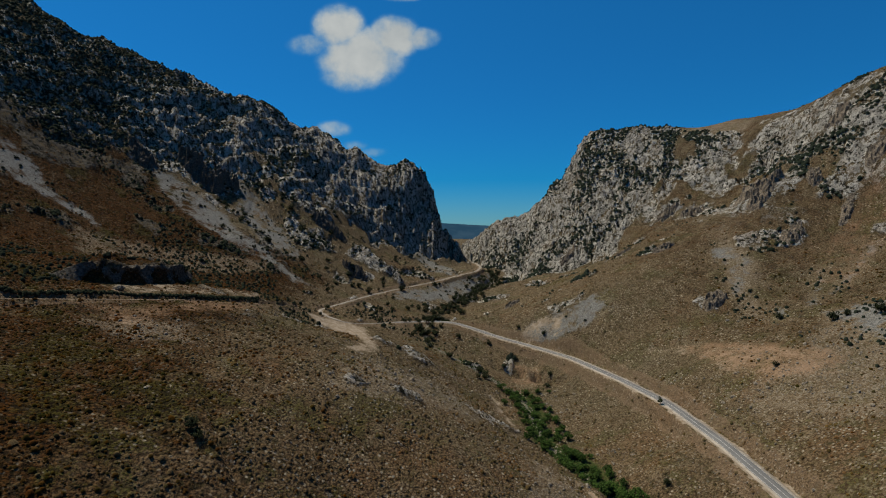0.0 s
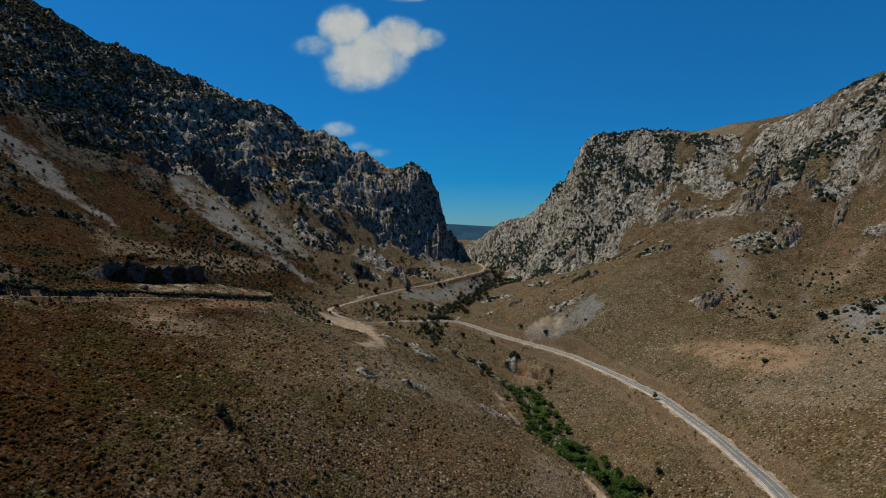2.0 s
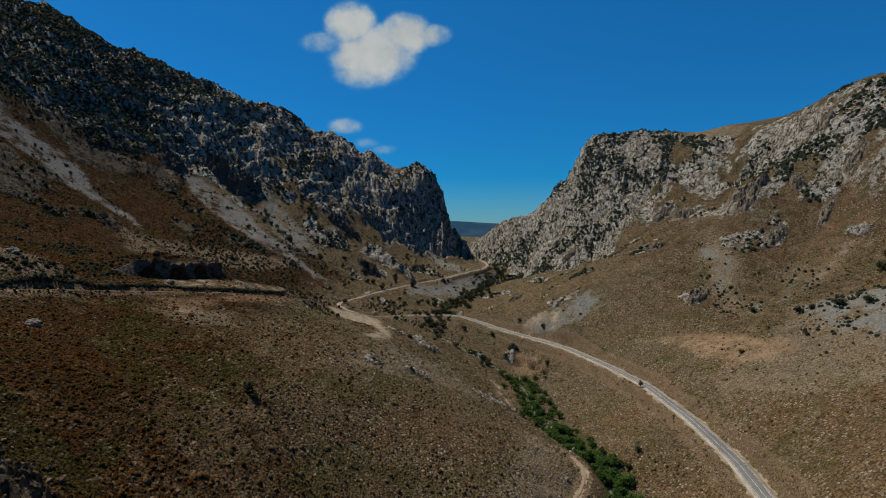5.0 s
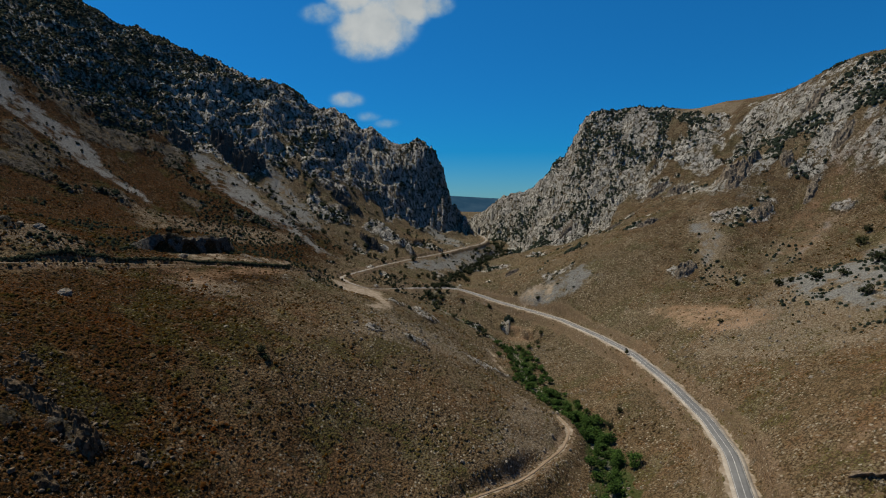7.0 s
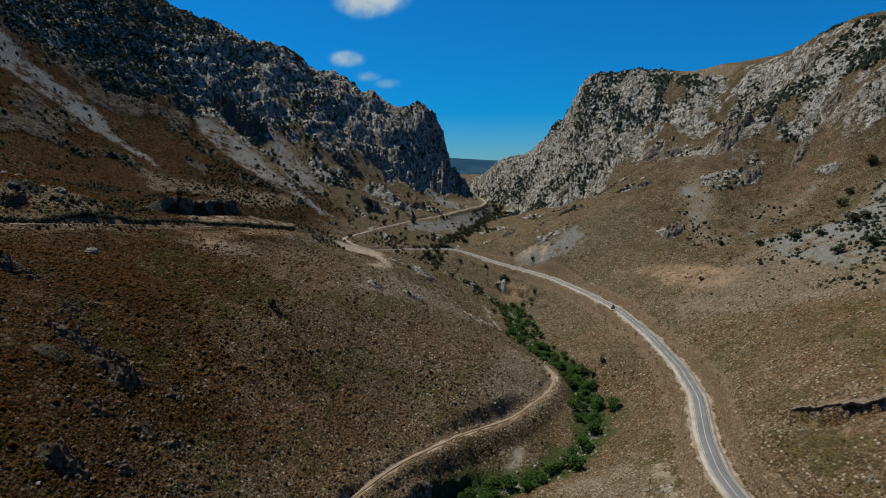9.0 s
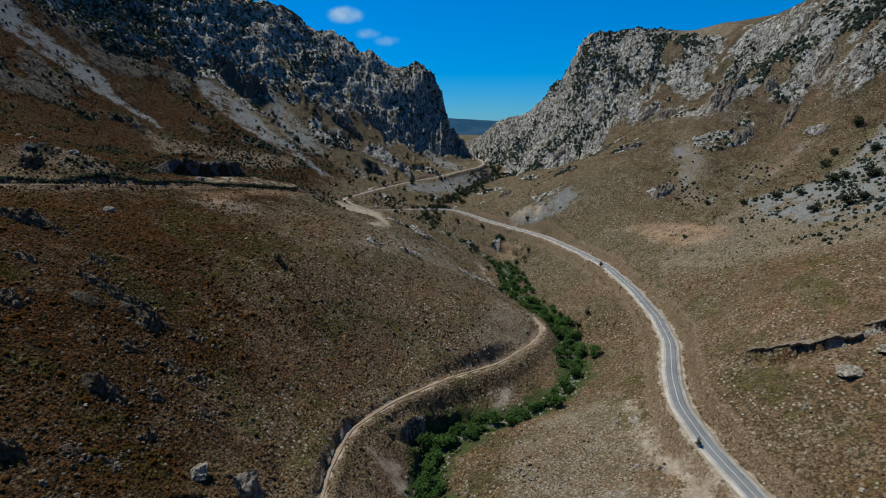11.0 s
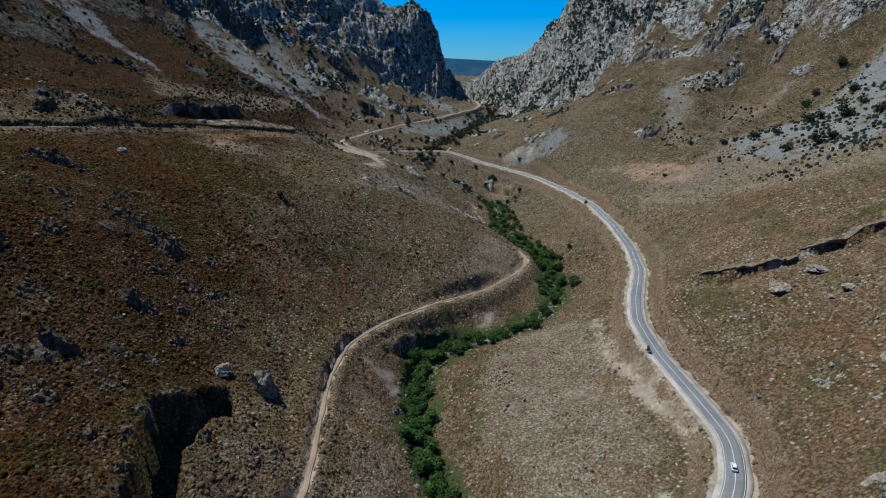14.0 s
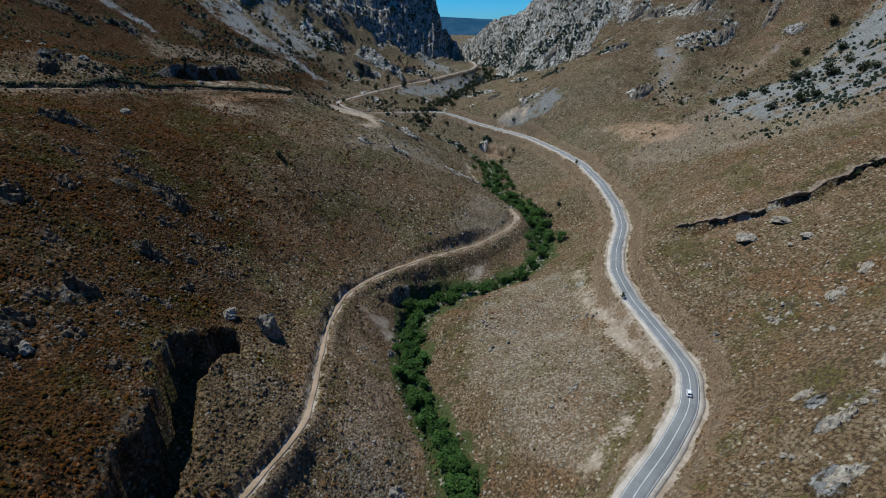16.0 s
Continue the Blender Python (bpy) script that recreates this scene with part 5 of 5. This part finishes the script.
    for x, y, s, tall, label in named:
        standing = "standing" in label
        boulder(boulder_mesh(31, 18) if standing else rng.choice(kinds), x, y, s, rng, label, tall=tall, material=BLOCK_STONE if standing else LIMESTONE)
    count = 0
    while count < 80:
        x, y = rng.uniform(-210, 260), rng.uniform(-70, 330)
        if rng.random() > 0.15 + 0.7 * float(ground_kind("crag", x, y)) or float(bare_ground(x, y)) > 0.95:
            continue
        boulder(rng.choice(kinds), x, y, rng.uniform(0.4, 1.15) ** 1.5, rng, "grey limestone boulder half sunk in the scrub", "boulders on the slopes", rng.uniform(0.5, 1.0))
        count += 1
    # pale cobbles in the stream bed
    line = np.repeat(rounded(STREAM, 0.5, 12), 2, 0)
    line = line[(line[:, 1] > -20) & (line[:, 1] < 470)]
    g = np.random.default_rng(41)
    x, y = line[:, 0] + g.normal(0, 2.0, len(line)), line[:, 1] + g.normal(0, 1.5, len(line))
    keep = g.random(len(x)) < (0.2 + 0.7 * fbm(x, y, 25, 2, 63)) * np.where(y < 130, 0.35, np.where((y > 150) & (y < 215), 3.0, 1))
    x, y = x[keep], y[keep]
    r = g.uniform(0.3, 1.0, len(x))
    domes("stream_cobbles", x, y, r, r * g.uniform(0.7, 1.2, len(x)), g, 5, LIMESTONE, "pale boulders and cobbles in the stream bed", "cobbles")
    # loose stones
    x, y, g = scatter(64000, -230, 320, -78, 460, 12)
    stony = 0.02 + 0.10 * step(140, 260, y) + 0.06 * (x > 25) * (x < 115) + 0.6 * fbm(x, y, 22, 3, 60) - 0.40 * ground_kind("dense", x, y) + 0.6 * ground_kind("rubble", x, y)
    keep = (g.random(len(x)) < stony) & (ground_kind("bare", x, y) < 0.6) & (ground_kind("lush", x, y) < 0.7)
    x, y = x[keep], y[keep]
    r = np.clip(0.19 * np.exp(0.6 * g.normal(size=len(x))), 0.09, 0.85) * (1 + np.maximum(y, 0) / 600)
    domes("stones", x, y, r, r * g.uniform(0.8, 1.5, len(x)), g, 5, LIMESTONE, "loose pale stones scattered over the ground", "stones", smooth=False)


strew_boulders()


# ---- car ----
def loft(sections):
    """A closed skin over cross sections of equal count."""
    bm = bmesh.new()
    rings = [[bm.verts.new(p) for p in sec] for sec in sections]
    for a, b in zip(rings[:-1], rings[1:]):
        for k in range(len(a)):
            j = (k + 1) % len(a)
            bm.faces.new((a[k], a[j], b[j], b[k]))
    bm.faces.new(rings[0][::-1]), bm.faces.new(rings[-1])
    bmesh.ops.recalc_face_normals(bm, faces=bm.faces)
    return bm


def box(x0, x1, y0, y1, z0, z1, bevel=0.02):
    bm = bmesh.new()
    bmesh.ops.create_cube(bm, size=1, matrix=Matrix.Translation(((x0 + x1) / 2, (y0 + y1) / 2, (z0 + z1) / 2)) @ Matrix.Diagonal((x1 - x0, y1 - y0, z1 - z0, 1)))
    bmesh.ops.bevel(bm, geom=bm.edges[:], offset=bevel, segments=2, affect="EDGES")
    return bm


def disc(x, y, z, radius, width, sides=20):
    bm = bmesh.new()
    bmesh.ops.create_cone(bm, cap_ends=True, segments=sides, radius1=radius, radius2=radius, depth=width,
                          matrix=Matrix.Translation((x, y, z)) @ Matrix.Rotation(math.pi / 2, 4, "Y"))
    return bm


def build_car(x, y, z, turn):
    white = plain_material("car_paint", (0.62, 0.63, 0.64), (0.70, 0.71, 0.72), 1.0, 0.3, 0.5, 0.0)
    glass = plain_material("car_glass", (0.015, 0.018, 0.02), (0.03, 0.034, 0.038), 1.0, 0.08, 0.5, 0.0)
    rubber = plain_material("tyre_rubber", (0.018, 0.018, 0.018), (0.03, 0.03, 0.03), 8.0, 0.8, 0.2, 0.1)
    steel = plain_material("wheel_steel", (0.35, 0.35, 0.36), (0.5, 0.5, 0.5), 8.0, 0.4, 0.5, 0.0)
    lamp_red = plain_material("tail_lamp_red", (0.30, 0.01, 0.01), (0.42, 0.02, 0.02), 4.0, 0.3, 0.5, 0.0)
    lamp_clear = plain_material("head_lamp_clear", (0.6, 0.6, 0.58), (0.75, 0.75, 0.72), 4.0, 0.2, 0.5, 0.0)
    car = tagged(new("car"), "small white hatchback driving along the asphalt road", "car")

    def section(yy, half, low, high):
        return [(-half, yy, low), (-half * 0.98, yy, (low + high) / 2), (-half * 0.93, yy, high), (half * 0.93, yy, high), (half * 0.98, yy, (low + high) / 2), (half, yy, low)]

    part("body", loft([section(-2.02, 0.74, 0.34, 0.80), section(-1.85, 0.84, 0.24, 0.92), section(-0.9, 0.87, 0.20, 0.95), section(0.9, 0.87, 0.20, 0.92),
                       section(1.7, 0.83, 0.22, 0.78), section(2.02, 0.70, 0.32, 0.62)]), white, car)
    part("cabin", loft([section(-1.85, 0.68, 0.90, 0.96), section(-1.45, 0.66, 0.90, 1.40), section(0.25, 0.66, 0.90, 1.44), section(1.05, 0.68, 0.86, 0.92)]), glass, car, "dark tinted windows")
    part("roof", box(-0.60, 0.60, -1.42, 0.22, 1.41, 1.47, 0.025), white, car)
    for sx in (-1, 1):
        for sy in (-1.3, 1.28):
            wheel = part("wheel", disc(sx * 0.76, sy, 0.31, 0.31, 0.20), rubber, car, "black rubber tyre")
            part("rim", disc(sx * 0.83, sy, 0.31, 0.19, 0.09), steel, wheel, "silver wheel rim")
        part("tail_lamp", box(sx * 0.66 - 0.09, sx * 0.66 + 0.09, -2.0, -1.88, 0.66, 0.86), lamp_red, car, "red tail lamp")
        part("head_lamp", box(sx * 0.56 - 0.13, sx * 0.56 + 0.13, 1.86, 2.0, 0.52, 0.66), lamp_clear, car, "clear head lamp")
        part("mirror", box(sx * 0.97 - 0.09, sx * 0.97 + 0.09, 0.62, 0.74, 0.92, 1.06), white, car)
    part("bumper", box(-0.74, 0.74, -2.08, -1.96, 0.34, 0.56), white, car)
    car.matrix_basis = pose(x, y, z, 0, 0, turn)


build_car(115.2, 1.2, 16.13, -16)


# ---- overhanging rock ledges ----
def build_ledge(line, out, thick, seed, label):
    """A slab of bedrock that juts over the hollow below it."""
    p = rounded([(x, y, 0) for x, y in line], 0.9, 3)
    t = np.gradient(p[:, :2], axis=0)
    t /= np.linalg.norm(t, axis=1)[:, None]
    nrm = np.stack((t[:, 1], -t[:, 0]), 1)
    m = len(p)
    end = np.sin(np.linspace(0, math.pi, m)) ** 0.5
    jut = (out * (0.7 + 1.3 * fbm(p[:, 0], p[:, 1], 7, 3, seed)) + 0.5 * noise2(p[:, 0] / 1.3, p[:, 1] / 1.3, seed + 3)) * end
    back = p[:, :2] - nrm * 3.2
    zb = ground_z(back[:, 0], back[:, 1])
    rows = []
    for f, lift, low in ((0.0, -0.5, 0), (0.45, -0.45, 0), (0.80, 0.10, 0), (1.0, -0.1, 0), (0.97, 0.0, 0.5), (0.80, 0.0, 1.0), (0.3, 0.0, 1.5)):
        off = -3.2 + (3.2 + jut) * f
        q = p[:, :2] + nrm * off[:, None]
        rows.append(np.stack((q[:, 0], q[:, 1], zb + (lift + 0.9 * fbm(q[:, 0], q[:, 1], 3.0, 4, seed + 5, 0.65)) - low * thick - 0.1 * off), 1))
    i = np.arange(len(rows) * m).reshape(len(rows), m)
    faces = np.stack((i[:-1, :-1], i[:-1, 1:], i[1:, 1:], i[1:, :-1]), -1).reshape(-1, 4)
    me = mesh_from("rock_ledge", np.concatenate(rows), faces, False)
    me.materials.append(WARM_STONE)
    tagged(new("rock_ledge", me), label, "rock ledge", "bedrock ledges")


build_ledge([(150, 121), (160, 113), (167, 107), (174, 104), (183, 98)], 2.4, 1.6, 81, "brown bedrock ledge overhanging a dark hollow on the slope")
build_ledge([(186, 102), (195, 100), (204, 99), (213, 99), (223, 99), (240, 96), (262, 100)], 2.8, 2.0, 82, "long brown bedrock ledge overhanging a deep dark cleft")


# ---- cliff with caves above the terrace field ----
def build_cliff(line, height, seed, label):
    """A rock wall standing out of the hillside, with hollows at its foot."""
    p = rounded([(x, y, 0) for x, y in line], 1.1, 6)
    t = np.gradient(p[:, :2], axis=0)
    t /= np.linalg.norm(t, axis=1)[:, None]
    nrm = np.stack((t[:, 1], -t[:, 0]), 1)
    m, levels = len(p), 30
    f = np.linspace(0, 1, m)
    tall = height * np.sin(math.pi * np.clip(f, 0.02, 0.98)) ** 0.4 * (0.95 + 0.45 * fbm(p[:, 0], p[:, 1], 16, 4, seed))
    run = f * len(p) * 1.1
    base = ground_z(p[:, 0], p[:, 1])
    rows = []
    for r in range(levels + 6):
        v = r / levels
        up = np.minimum(v, 1.0) * tall
        flute = 5.0 * (ridged(run, 0.3 * up, 15, 3, seed + 1) - 0.5) + 1.3 * fbm(run, up, 3.2, 3, seed + 2) + 2.0 * noise2(run / 20, up / 5, seed + 5)
        cave = np.zeros(m)
        for cu, cw, ch in CAVES:
            cave = np.maximum(cave, (1 - step(0.5, 1.0, np.hypot((f - cu) / cw, v / ch))))
        off = 1.5 - 5.0 * v ** 1.5 + flute * (0.4 + 0.6 * np.sin(math.pi * f)) - 12.0 * cave - max(0, r - levels) * 3.0
        q = p[:, :2] + nrm * off[:, None]
        z = base - 3 + up
        if r > levels:
            back = (r - levels) / 5
            z = z * (1 - back) + back * np.minimum(z, ground_z(q[:, 0], q[:, 1]) - 1.0)
        rows.append(np.stack((q[:, 0], q[:, 1], z), 1))
    i = np.arange(len(rows) * m).reshape(len(rows), m)
    faces = np.stack((i[:-1, :-1], i[:-1, 1:], i[1:, 1:], i[1:, :-1]), -1).reshape(-1, 4)
    me = mesh_from("cave_cliff", np.concatenate(rows), faces, False)
    me.materials.append(CLIFF_STONE)
    tagged(new("cave_cliff", me), label, "cliff")


# caves: place along the cliff, half width, height
CAVES = [(0.18, 0.07, 0.75), (0.34, 0.075, 0.9), (0.50, 0.08, 0.95), (0.80, 0.05, 0.4)]
build_cliff(CAVE_LINE, 17, 91, "dark weathered limestone cliff with black caves at its foot")
